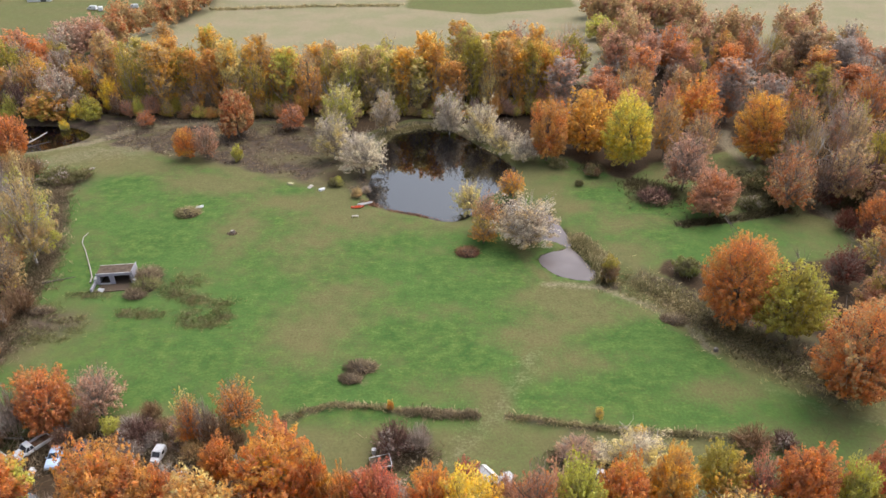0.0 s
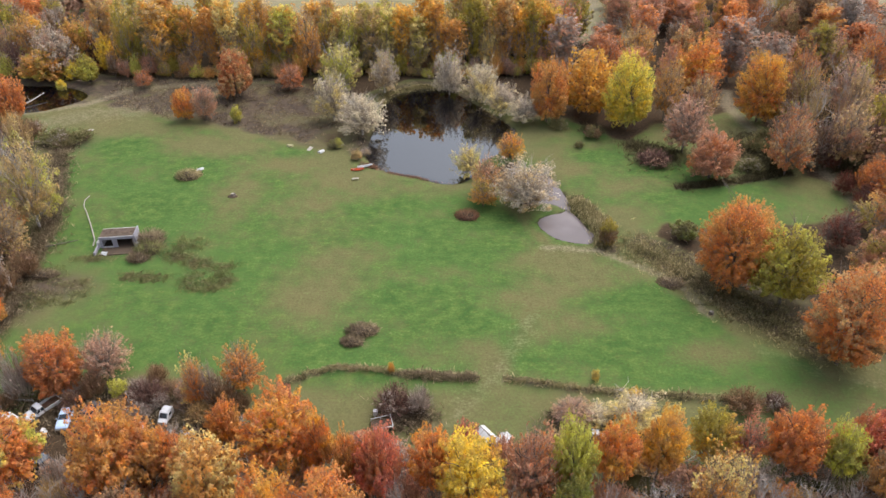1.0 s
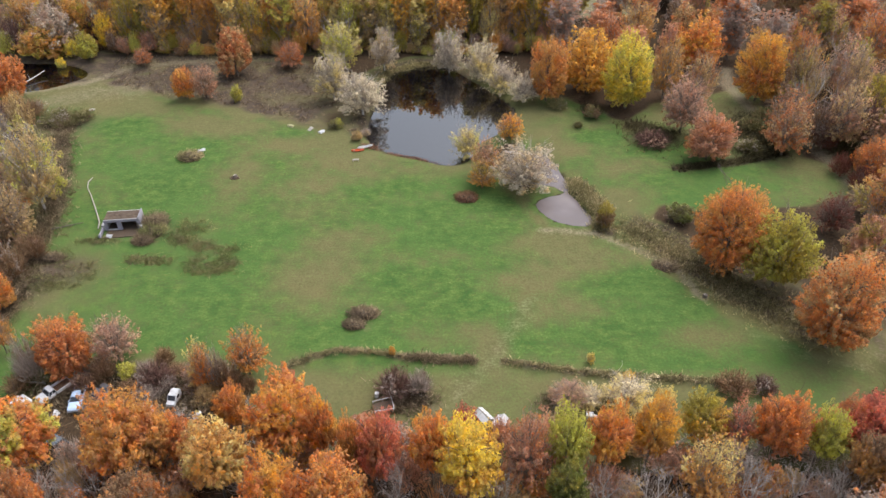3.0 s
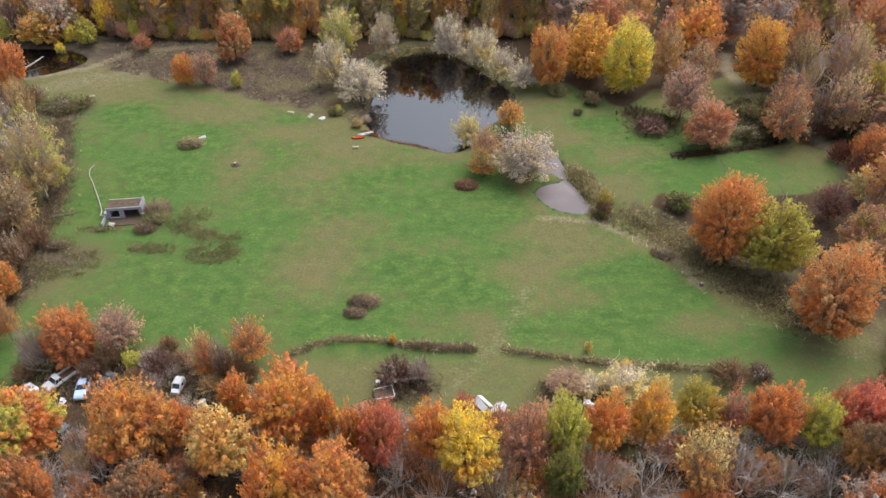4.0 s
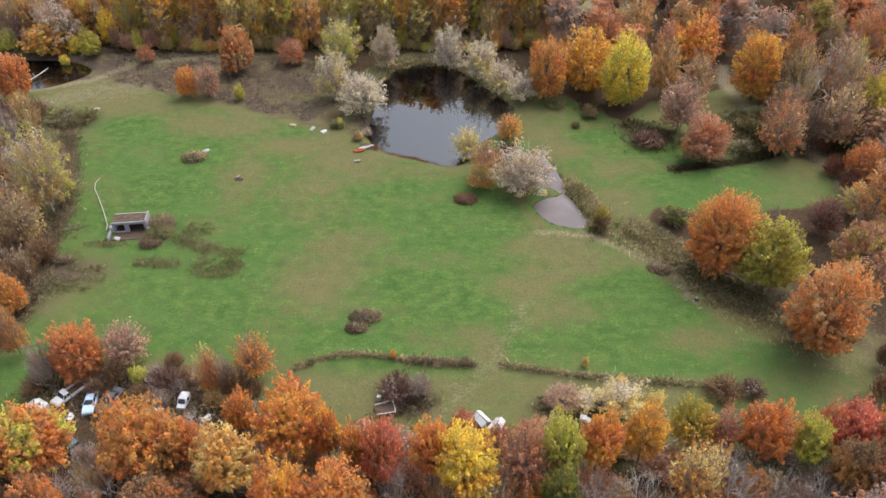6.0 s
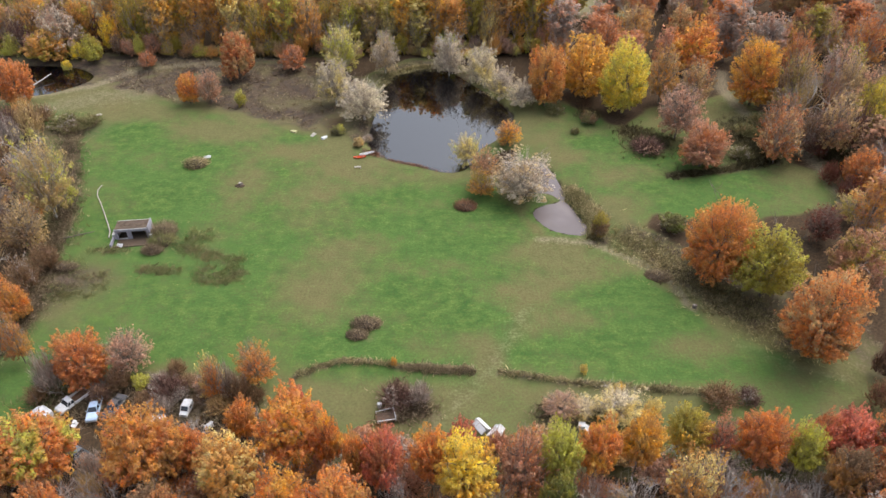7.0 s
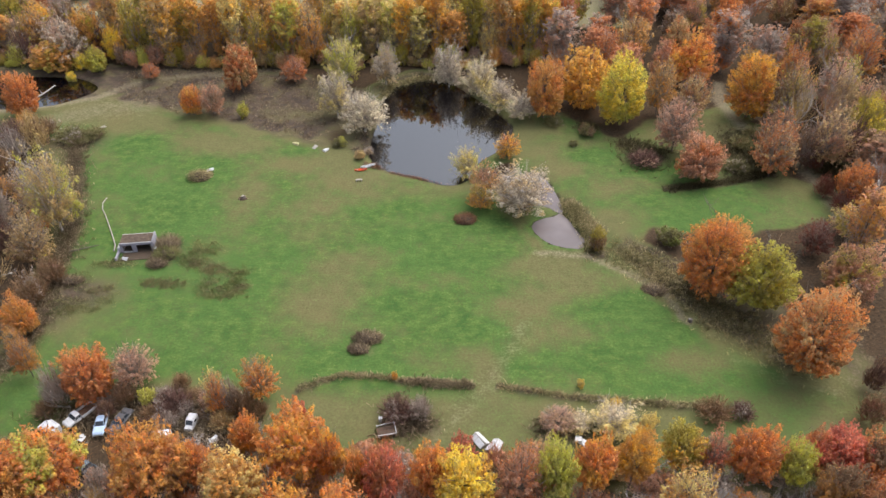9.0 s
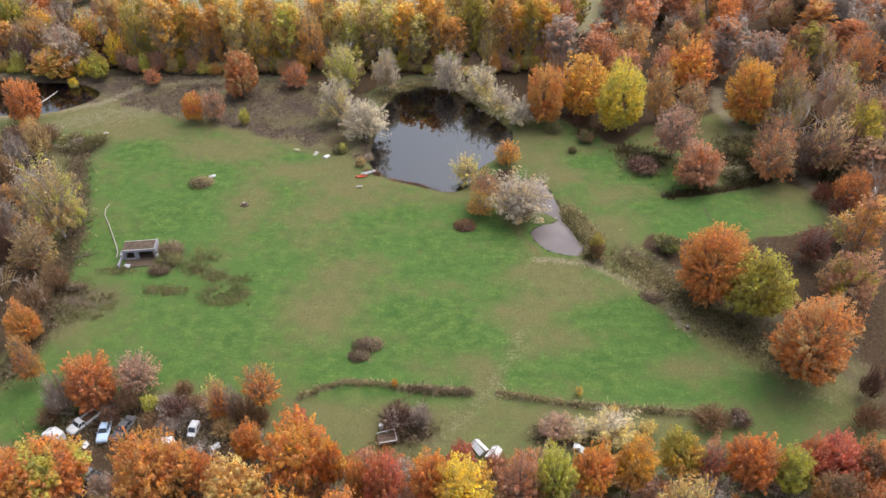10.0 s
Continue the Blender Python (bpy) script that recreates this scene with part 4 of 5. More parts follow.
wood(14, 24, near_wood, ["round", "bare", "thin", "bare"], ["orange", "ochre", "rust", "grey", "brown", "tan"], ((3, 4.6), (12, 16)), "in the near wood", "trees of the near wood", 4.6)
wood(15, 24, left_wood, ["thin", "brush", "bare", "brush"], ["brown", "grey", "ochre", "tan", "plum"], ((2.5, 4.5), (5, 13)), "beside the meadow", "trees along the meadow", 4.0)

wood(16, 120, lambda r: (r.uniform(-66, 72), r.uniform(46, 62)), ["thin", "brush", "brush", "bare", "shrub"], ["tan", "ochre", "mauve", "rust", "pink", "grey", "orange"], ((2.2, 3.6), (4, 9)), "under the near wood", "trees of the near wood", 2.2)
wood(17, 22, lambda r: (r.uniform(-64, -28), r.uniform(64, 77)), ["brush"], ["brown", "plum", "grey", "brown"], ((1.4, 2.4), (1.8, 4)), "in the weedy yard", "brush of the yard", 1.9)

wood(18, 6, lambda r: (r.uniform(-45, 45), r.uniform(-12, 30)), ["round", "thin"], ["ochre", "rust", "brown", "orange"], ((3.5, 5.2), (11, 15)), "in the wood below the flight", "trees of the near wood", 6.0)


def woodland(name, seed, count, place, label, first="ochre", second="rust"):
    """Distant trees too many to count, as one mesh."""
    r = np.random.RandomState(seed)
    small = [plume_crown(r, 4.2, 1.5, 15, 90, 20, 0.42, spread=0.8, gaps=0.5, ragged=0.35) for _ in range(3)]
    chunks = []
    for k in range(count):
        x, y = place(r)
        q, s = r.uniform(0, 6.28), r.uniform(0.8, 1.3)
        v = small[k % 3]
        turn = np.array([[math.cos(q), -math.sin(q), 0], [math.sin(q), math.cos(q), 0], [0, 0, 1]])
        moved = v @ turn.T
        moved[:, 0] = moved[:, 0] * s * np.array((1, 1, 0.95)) + np.array((x, y, 0))
        chunks.append(moved)
    ob = new(name, leaf_mesh(name, np.concatenate(chunks), LEAVES))
    ob.color = (*COLOURS[first], 1)
    ob["second"] = COLOURS[second]
    return tagged(ob, label, "woodland", kind="stuff")


woodland("hedgerow", 5, 60, lambda r: ((lambda y: (-129 + 10 * min(1, max(0, (y - 295) / 22)) + r.normal(0, 2.5), y))(r.uniform(276, 384))), "rust and brown hedgerow trees between two far fields", "tan", "rust")
woodland("woodland", 6, 72, lambda r: ((lambda y: (60 + (y - 262) * 0.05 + r.uniform(0, 90) * (1 if y < 300 else 0.55), y))(r.uniform(262, 345))), "tan and dusty pink woodland beyond the glade", "tan", "pink")
woodland("far_woodland", 7, 26, lambda r: (r.uniform(-330, 330), 520 + r.normal(0, 20)), "brown woodland beyond the far fields", "brown", "mauve")

# ---- building helpers ----
def part(name, bm, material, parent=None, label="", at=None, smooth=False):
    """Links a bmesh as one mesh object under a thing or a part."""
    mesh = bpy.data.meshes.new(name)
    bmesh.ops.recalc_face_normals(bm, faces=bm.faces)
    bm.to_mesh(mesh)
    bm.free()
    mesh.materials.append(material)
    if smooth:
        mesh.polygons.foreach_set("use_smooth", [True] * len(mesh.polygons))
    ob = new(name, mesh)
    ob.parent = parent
    if at is not None:
        ob.matrix_basis = at
    if label:
        ob["label"] = label
    return ob


def thing(name, m, label, category, group=""):
    ob = tagged(new(name), label, category, group)
    ob.empty_display_size = 0.3
    ob.matrix_world = m
    return ob


def block(bm, sx, sy, sz, cx=0, cy=0, cz=0, bevel=0.02, turn=None):
    """A bevelled box added to bm, sz from its middle."""
    made = bmesh.ops.create_cube(bm, size=1)["verts"]
    m = Matrix.Translation((cx, cy, cz)) @ (turn or Matrix()) @ Matrix.Diagonal((sx, sy, sz, 1))
    bmesh.ops.transform(bm, matrix=m, verts=made)
    if bevel:
        edges = list({e for v in made for e in v.link_edges})
        bmesh.ops.bevel(bm, geom=edges, offset=bevel, segments=1, affect="EDGES", profile=0.5)
    return bm


def solid(*boxes, bevel=0.02):
    bm = bmesh.new()
    for b in boxes:
        block(bm, *b[:6], bevel=bevel, turn=b[6] if len(b) > 6 else None)
    return bm


def bar(a, b, radius, sides=8, end=None):
    """A round bar between two places."""
    bm = bmesh.new()
    a, b = Vector(a), Vector(b)
    m = Matrix.Translation((a + b) / 2) @ (b - a).to_track_quat("Z", "Y").to_matrix().to_4x4()
    bmesh.ops.create_cone(bm, cap_ends=True, segments=sides, radius1=radius, radius2=radius if end is None else end, depth=(b - a).length, matrix=m)
    return bm


def loft(sections):
    """A skin through rings of equal length, closed at both ends."""
    bm = bmesh.new()
    rings = [[bm.verts.new(p) for p in s] for s in sections]
    n = len(rings[0])
    for a, b in zip(rings[:-1], rings[1:]):
        for i in range(n):
            bm.faces.new((a[i], a[(i + 1) % n], b[(i + 1) % n], b[i]))
    bm.faces.new(rings[0][::-1])
    bm.faces.new(rings[-1])
    return bm


def section(y, half, low, high, tuck=0.12):
    """One rounded cross-section of a car body."""
    return [(-half + tuck, y, low), (-half, y, low + 0.16), (-half, y, high - 0.14), (-half + tuck, y, high), (half - tuck, y, high), (half, y, high - 0.14), (half, y, low + 0.16), (half - tuck, y, low)]


def wheel(parent, x, y, radius=0.33, flat=0.0):
    w = part("wheel", bar((-0.1, 0, 0), (0.1, 0, 0), radius * 0.45, 10), RUST, parent, at=pose(x, y, radius - flat))
    part("tyre", bar((-0.11, 0, 0), (0.11, 0, 0), radius, 14), RUBBER, w)
    side = 1 if x > 0 else -1
    part("rim", bar((side * 0.10, 0, 0), (side * 0.125, 0, 0), radius * 0.62, 12), CHROME, w)


def lamps(parent, half, front, back, z):
    for s in (-1, 1):
        part("headlight", solid((0.32, 0.05, 0.15, s * (half - 0.28), front - 0.01, z)), CHROME, parent)
        part("tail_light", solid((0.3, 0.05, 0.16, s * (half - 0.26), back + 0.01, z)), RED_LAMP, parent)
    part("front_bumper", solid((half * 2 - 0.06, 0.14, 0.16, 0, front + 0.04, z - 0.24), bevel=0.04), CHROME, parent)
    part("rear_bumper", solid((half * 2 - 0.06, 0.14, 0.16, 0, back - 0.04, z - 0.24), bevel=0.04), CHROME, parent)


def pane(corners, shrink=0.9, push=0.012):
    """A thin pane a little proud of the four corners."""
    c = [Vector(p) for p in corners]
    mid = sum(c, Vector()) / 4
    c = [mid + (p - mid) * shrink for p in c]
    n = (c[1] - c[0]).cross(c[2] - c[0]).normalized()
    if n.dot(mid - Vector((0, 0, 0.8))) < 0:
        n = -n
    bm = bmesh.new()
    near, far = [bm.verts.new(p + n * push) for p in c], [bm.verts.new(p - n * 0.01) for p in c]
    bm.faces.new(near)
    bm.faces.new(far[::-1])
    for i in range(4):
        bm.faces.new((near[i], near[(i + 1) % 4], far[(i + 1) % 4], far[i]))
    return bm


def cabin(parent, paint, y0, y1, y2, y3, half, z0, z1, inset=0.2):
    """The glasshouse of a car: roof, windscreen, rear and side windows. Front is +y; y0 rear foot .. y3 front foot."""
    low = [(-half, y0, z0), (half, y0, z0), (half, y3, z0), (-half, y3, z0)]
    high = [(-half + inset, y1, z1), (half - inset, y1, z1), (half - inset, y2, z1), (-half + inset, y2, z1)]
    house = part("cab", loft([low, high]), paint, parent)
    bm = loft([[(x * 1.01, y, z1) for x, y, _ in high], [(x * 0.96, y * 0.99, z1 + 0.05) for x, y, _ in high]])
    part("roof", bm, paint, house)
    part("rear_window", pane((low[0], low[1], high[1], high[0])), GLASS, house)
    part("windscreen", pane((low[3], low[2], high[2], high[3])), GLASS, house)
    for s, (i, j) in ((-1, (0, 3)), (1, (1, 2))):
        mid_low, mid_high = [(a + b) / 2 for a, b in zip(low[i], low[j])], [(a + b) / 2 for a, b in zip(high[i], high[j])]
        part("side_window", pane((low[i], mid_low, mid_high, high[i]), 0.82), GLASS, house)
        part("side_window", pane((mid_low, low[j], high[j], mid_high), 0.82), GLASS, house)
    return house


def sedan(m, paint, label, flat=0.0):
    car = thing("car", m, label, "car", "derelict vehicles in the yard")
    h = 0.88
    part("body", loft([section(-2.42, h - 0.12, 0.42, 0.78), section(-2.3, h - 0.02, 0.32, 0.92), section(-1.2, h, 0.28, 0.96), section(0.2, h, 0.28, 0.95), section(1.2, h, 0.28, 0.93), section(2.25, h - 0.04, 0.32, 0.84), section(2.42, h - 0.14, 0.42, 0.74)]), paint, car)
    cabin(car, paint, -1.45, -0.85, 0.35, 1.0, 0.80, 0.93, 1.40)
    part("hood_panel", solid((1.42, 1.12, 0.04, 0, 1.62, 0.925, pose(0, 0, 0, -3)), bevel=0.015), paint, car)
    part("boot_lid", solid((1.40, 0.78, 0.04, 0, -1.90, 0.955, pose(0, 0, 0, 2)), bevel=0.015), paint, car)
    lamps(car, h, 2.40, -2.40, 0.68)
    for s in (-1, 1):
        part("mirror", solid((0.16, 0.1, 0.12, s * 0.95, 0.75, 0.98)), paint, car)
        part("trim_strip", solid((0.02, 3.4, 0.05, s * (h + 0.006), 0, 0.62), bevel=0), CHROME, car)
        for y in (-1.45, 1.45):
            wheel(car, s * 0.80, y, 0.32, flat)
    return car


def pickup(m, paint, label):
    car = thing("pickup_truck", m, label, "truck", "derelict vehicles in the yard")
    h = 0.94
    part("body", loft([section(0.35, h, 0.42, 1.02), section(1.4, h, 0.40, 1.04), section(2.45, h - 0.02, 0.42, 1.0), section(2.62, h - 0.12, 0.5, 0.9)]), paint, car)
    part("hood_panel", solid((1.5, 1.05, 0.05, 0, 1.95, 1.03, pose(0, 0, 0, -2))), paint, car)
    cabin(car, paint, 0.1, 0.25, 1.0, 1.42, 0.86, 1.0, 1.62, 0.14)
    bed = part("bed", solid((1.8, 2.55, 0.08, 0, -1.15, 0.62)), RUST, car)
    for s in (-1, 1):
        part("bed_side", solid((0.12, 2.6, 0.55, s * 0.9, -1.15, 0.82), bevel=0.03), paint, bed)
    part("headboard", solid((1.8, 0.1, 0.55, 0, 0.14, 0.82)), paint, bed)
    part("tailgate", solid((1.76, 0.08, 0.5, 0, -2.46, 0.80)), paint, bed)
    part("chassis", solid((0.9, 4.9, 0.18, 0, 0, 0.45)), RUST, car)
    part("load_rack", solid((1.7, 0.08, 0.08, 0, -2.3, 1.5), (0.08, 0.08, 0.6, -0.82, -2.3, 1.2), (0.08, 0.08, 0.6, 0.82, -2.3, 1.2)), RUST, car)
    lamps(car, h, 2.60, -2.50, 0.75)
    for s in (-1, 1):
        part("mirror", solid((0.2, 0.1, 0.2, s * 1.02, 1.2, 1.15)), CHARCOAL, car)
        for y in (-1.55, 1.65):
            wheel(car, s * 0.84, y, 0.37)
    return car


def van(m, paint, label, length=4.6):
    car = thing("van", m, label, "van", "derelict vehicles in the yard")
    e, h = length / 2, 0.95
    part("body", loft([section(-e, h - 0.06, 0.4, 1.92, 0.16), section(-e + 0.2, h, 0.34, 2.0, 0.16), section(e - 1.5, h, 0.34, 2.0, 0.16), section(e - 0.75, h - 0.02, 0.34, 1.15, 0.12), section(e, h - 0.08, 0.4, 0.95, 0.12)]), paint, car)
    part("roof", solid((1.5, length - 1.8, 0.05, 0, -0.75, 2.02)), paint, car)
    part("windscreen", pane(((-0.8, e - 0.78, 1.2), (0.8, e - 0.78, 1.2), (0.76, e - 1.46, 1.92), (-0.76, e - 1.46, 1.92)), 0.92, 0.05), GLASS, car)
    part("rear_door", solid((0.82, 0.04, 1.4, -0.43, -e - 0.01, 1.15), bevel=0.01), paint, car)
    part("rear_door", solid((0.82, 0.04, 1.4, 0.43, -e - 0.01, 1.15), bevel=0.01), paint, car)
    for s in (-1, 1):
        part("side_window", solid((0.03, 0.8, 0.5, s * (h + 0.005), e - 1.95, 1.5), bevel=0.01), GLASS, car)
        part("roof_rail", solid((0.05, length - 2.2, 0.06, s * 0.7, -0.75, 2.07)), CHROME, car)
        for y in (-e + 0.9, e - 0.85):
            wheel(car, s * 0.84, y, 0.33)
    lamps(car, h, e, -e, 0.72)
    return car


def on_land(x, y, turn=0.0, up=0.0, rx=0.0, ry=0.0):
    return pose(x, y, land_at(x, y) + up, rx, ry, turn)


# ---- the yard with its derelict vehicles ----
sedan(on_land(-53.5, 69.3, 188), PALE_BLUE, "pale blue derelict saloon car in the weedy yard")
pickup(on_land(-57.4, 70.8, 146), WHITE, "white derelict pickup truck with a rusty open bed")
van(on_land(-61.0, 68.0, 60), WHITE, "white derelict van half hidden under orange maple", 3.6)
sedan(on_land(-50.6, 69.6, 165), CHARCOAL, "dark derelict car in the weeds beside the saloon", 0.06)
van(on_land(-39.3, 69.2, 172) @ Matrix.Diagonal((0.74, 0.74, 0.8, 1)), WHITE, "small white boxy derelict van in the brown brush", 3.4)
van(on_land(-43.6, 66.0, 95), WHITE, "white derelict van under the ochre maple", 4.2)
pickup(on_land(-52.0, 60.6, 60), TEAL, "dark teal derelict pickup truck under bare trees")


def fence_rail(a, b):
    ob = thing("fallen_fence", pose(0, 0, 0), "grey fallen fence rails lying in brown brush", "fence")
    za, zb = land_at(*a), land_at(*b)
    for k, up in enumerate((0.35, 0.7)):
        part("rail", bar((*a, za + up), (*b, zb + up - 0.2 * k), 0.07, 6), STONE, ob)
    for s in (0.05, 0.5, 0.95):
        x, y = a[0] + (b[0] - a[0]) * s, a[1] + (b[1] - a[1]) * s
        part("post", bar((x, y, za - 0.2), (x, y, za + 0.95), 0.08, 6), WOOD, ob)


fence_rail((-64.4, 72.9), (-59.6, 72.4))


def scrap(x, y, turn, sizes, material, label, up=0.0):
    """A small heap of discarded panels."""
    ob = thing("scrap_panel_heap", on_land(x, y, turn, up), label, "scrap heap")
    for k, (sx, sy, sz, lean) in enumerate(sizes):
        part("panel", block(bmesh.new(), sx, sy, sz, 0.25 * k, 0.2 * k, 0.25 + 0.18 * k, 0.015, pose(0, 0, 0, lean, 8 * k - 8, 25 * k)), material, ob)
    return ob


scrap(-35.2, 66.4, 30, ((1.3, 0.8, 0.06, 25), (0.9, 0.7, 0.06, -18)), WHITE, "white discarded panels among brown brush")
scrap(-55.6, 66.6, 70, ((1.0, 0.7, 0.08, 20), (0.6, 0.5, 0.3, 5)), WHITE, "white discarded metal panels beside the saloon")
scrap(-64.6, 110.6, -25, ((1.5, 0.7, 0.08, 38), (0.7, 0.5, 0.08, -12)), WHITE, "white discarded sheet leaning in weeds by the shed", 0.1)
scrap(-55.6, 143.8, 10, ((1.7, 0.7, 0.12, 10), (0.8, 0.6, 0.1, -8)), WHITE, "white discarded slab on a weedy mound", 0.35)
scrap(21.8, 66.0, 120, ((2.6, 1.1, 0.08, 42), (1.6, 1.0, 0.08, -20), (1.0, 0.9, 0.5, 0)), WHITE, "white broken panels under orange maples")


def drum(x, y, material, label):
    ob = thing("drum", on_land(x, y), label, "drum")
    part("shell", bar((0, 0, 0), (0, 0, 0.85), 0.32, 14), material, ob)
    for z in (0.28, 0.56, 0.85):
        part("hoop", bar((0, 0, z - 0.02), (0, 0, z + 0.02), 0.34, 14), material, ob)


drum(-9.6, 70.2, WHITE, "white drum standing in a leafless bush")
drum(-59.2, 113.6, WHITE, "white drum standing beside the concrete shed")


def cart(x, y, turn):
    """A derelict flat trailer with a broken white frame."""
    ob = thing("farm_trailer", on_land(x, y, turn), "derelict farm trailer with white rails and rotten deck", "trailer")
    deck = part("deck", solid((2.9, 2.0, 0.1, 0, 0, 0.62)), RUST, ob)
    for k in range(5):
        part("plank", solid((2.7, 0.3, 0.05, 0.05 * (k % 2), -0.8 + 0.4 * k, 0.70, pose(0, 0, 0, 0, 1.5 * (k % 3) - 1.5, 2 * (k % 3) - 2)), bevel=0.01), MOSS_ROOF, deck)
    for s in (-1, 1):
        part("rail", solid((2.9, 0.1, 0.12, 0, s * 1.02, 1.12, pose(0, 0, 0, 0, -4 * s))), WHITE, ob)
        for xx in (-1.35, 0, 1.35):
            part("stake", solid((0.1, 0.08, 0.55, xx, s * 0.98, 0.88)), WHITE, ob)
    part("end_rail", solid((0.1, 2.1, 0.12, 1.42, 0, 1.1)), WHITE, ob)
    part("drawbar", bar((-1.4, 0, 0.55), (-3.1, 0.2, 0.12), 0.06), RUST, ob)
    for s in (-1, 1):
        wheel(ob, 1.0 * s, -0.75, 0.36)
        wheel(ob, 1.0 * s, 0.75, 0.36)


cart(-8.5, 67.8, 14)


def lean_to(x, y, turn):
    """A collapsed white shed roof."""
    ob = thing("collapsed_shed", on_land(x, y, turn), "collapsed white shed roof among the near maples", "shed")
    for s in (-1, 1):
        slope = part("roof_panel", block(bmesh.new(), 1.0, 2.6, 0.07, s * 0.5, 0, 0.75, 0.01, pose(0, 0, 0, 3 * s, s * 38, 4 * s)), WHITE, ob)
        for k in range(4):
            part("batten", block(bmesh.new(), 1.0, 0.06, 0.05, s * 0.5, -1.05 + 0.7 * k, 0.8, 0, pose(0, 0, 0, 3 * s, s * 38, 4 * s)), STONE, slope)
    part("ridge_beam", bar((0, -1.3, 1.08), (0, 1.3, 1.08), 0.06, 6), WOOD, ob)
    part("gable_wall", solid((1.3, 0.08, 0.7, 0, -1.2, 0.38)), WOOD, ob)


lean_to(6.0, 66.2, 38)
lean_to(8.2, 65.0, -30)


# ---- the concrete shed in the meadow ----
def shed(x, y, turn):
    ob = thing("concrete_shed", on_land(x, y, turn), "small grey concrete shed with two dark open bays", "shed")
    w, d, h = 6.7, 3.3, 2.25
    part("back_wall", solid((w, 0.25, h + 0.2, 0, d - 0.12, h / 2 - 0.1), bevel=0.03), CONCRETE, ob)
    part("left_wall", solid((0.28, d - 0.5, h + 0.2, -w / 2 + 0.14, d / 2, h / 2 - 0.1), bevel=0.03), CONCRETE, ob)
    part("right_wall", solid((0.28, d - 0.5, h + 0.5, w / 2 - 0.14, d / 2, h / 2 + 0.1), bevel=0.03), WHITE_WALL, ob)
    part("lintel", solid((w, 0.34, 0.5, 0, 0.17, h - 0.17), bevel=0.03), WHITE_WALL, ob)
    part("pier", solid((0.9, 0.3, h - 0.4, -0.6, 0.17, (h - 0.4) / 2 - 0.03), bevel=0.03), WHITE_WALL, ob)
    part("pier", solid((0.5, 0.3, h - 0.4, -w / 2 + 0.25, 0.17, (h - 0.4) / 2 - 0.03), bevel=0.03), WHITE_WALL, ob)
    part("pier", solid((0.3, 0.3, h - 0.4, w / 2 - 0.45, 0.17, (h - 0.4) / 2 - 0.03), bevel=0.03), WHITE_WALL, ob)
    part("window_sill", solid((1.8, 0.32, 0.3, -1.95, 0.17, 0.1), bevel=0.02), CONCRETE, ob)
    roof = part("roof", solid((w - 0.1, d - 0.3, 0.14, 0, d / 2 + 0.1, h + 0.12), bevel=0.03), MOSS_ROOF, ob, "roof slab under brown leaves")
    r = random.Random(8)
    for k in range(26):
        part("leaf_drift", block(bmesh.new(), r.uniform(0.3, 0.9), r.uniform(0.2, 0.5), 0.08, r.uniform(-w / 2 + 0.5, w / 2 - 0.6), r.uniform(0.5, d - 0.5), h + 0.21, 0.03, pose(0, 0, 0, 0, 0, r.uniform(0, 180))), DARK_EARTH if k % 2 else MOSS_ROOF, roof)
    part("kerb", solid((w + 0.12, 0.16, 0.14, 0, 0.06, h + 0.16), bevel=0.02), CONCRETE, roof)
    part("kerb", solid((w, 0.14, 0.1, 0, d - 0.1, h + 0.16), bevel=0.02), CONCRETE, roof)
    part("kerb", solid((0.18, d, 0.4, w / 2 - 0.1, d / 2, h + 0.28), bevel=0.02), WHITE_WALL, roof)
    part("floor_slab", solid((w - 0.3, d + 0.2, 0.1, 0, d / 2, 0.02), bevel=0.02), DARK_EARTH, ob)
    part("apron", solid((6.2, 2.4, 0.16, 0.1, -1.3, 0.06), bevel=0.03), DARK_EARTH, ob, "dark trampled earth apron")
    part("wing_wall", solid((0.35, 3.2, 0.8, -w / 2 - 0.55, -0.9, 0.3), bevel=0.04), WHITE_WALL, ob)
    part("wing_wall", solid((0.9, 1.2, 1.3, -w / 2 - 0.3, 0.8, 0.55), bevel=0.05), CONCRETE, ob)
    part("front_kerb", solid((w + 0.6, 0.3, 0.3, 0, -2.5, 0.05), bevel=0.04), MOSS_ROOF, ob)
    return ob


shed(-62.7, 113.2, 7)


def pipe_run():
    """A pale pipe laid across the turf, bent near its far end."""
    pts = [(-67.6, 113.0, 0.7), (-68.2, 115.2, 0.55), (-70.0, 118.5, 0.42), (-72.0, 122.0, 0.36), (-74.2, 125.8, 0.33), (-75.8, 128.2, 0.35), (-76.6, 130.6, 0.4), (-76.3, 132.4, 0.5)]
    ob = thing("drain_pipe", pose(0, 0, 0), "long pale grey drain pipe lying on the turf", "pipe")
    for k, (a, b) in enumerate(zip(pts[:-1], pts[1:])):
        za, zb = land_at(*a[:2]), land_at(*b[:2])
        part("pipe_length", bar((a[0], a[1], za + a[2] * 0.55), (b[0], b[1], zb + b[2] * 0.55), 0.135 - 0.007 * k, 10, 0.13 - 0.007 * k), WOOD, ob)


pipe_run()


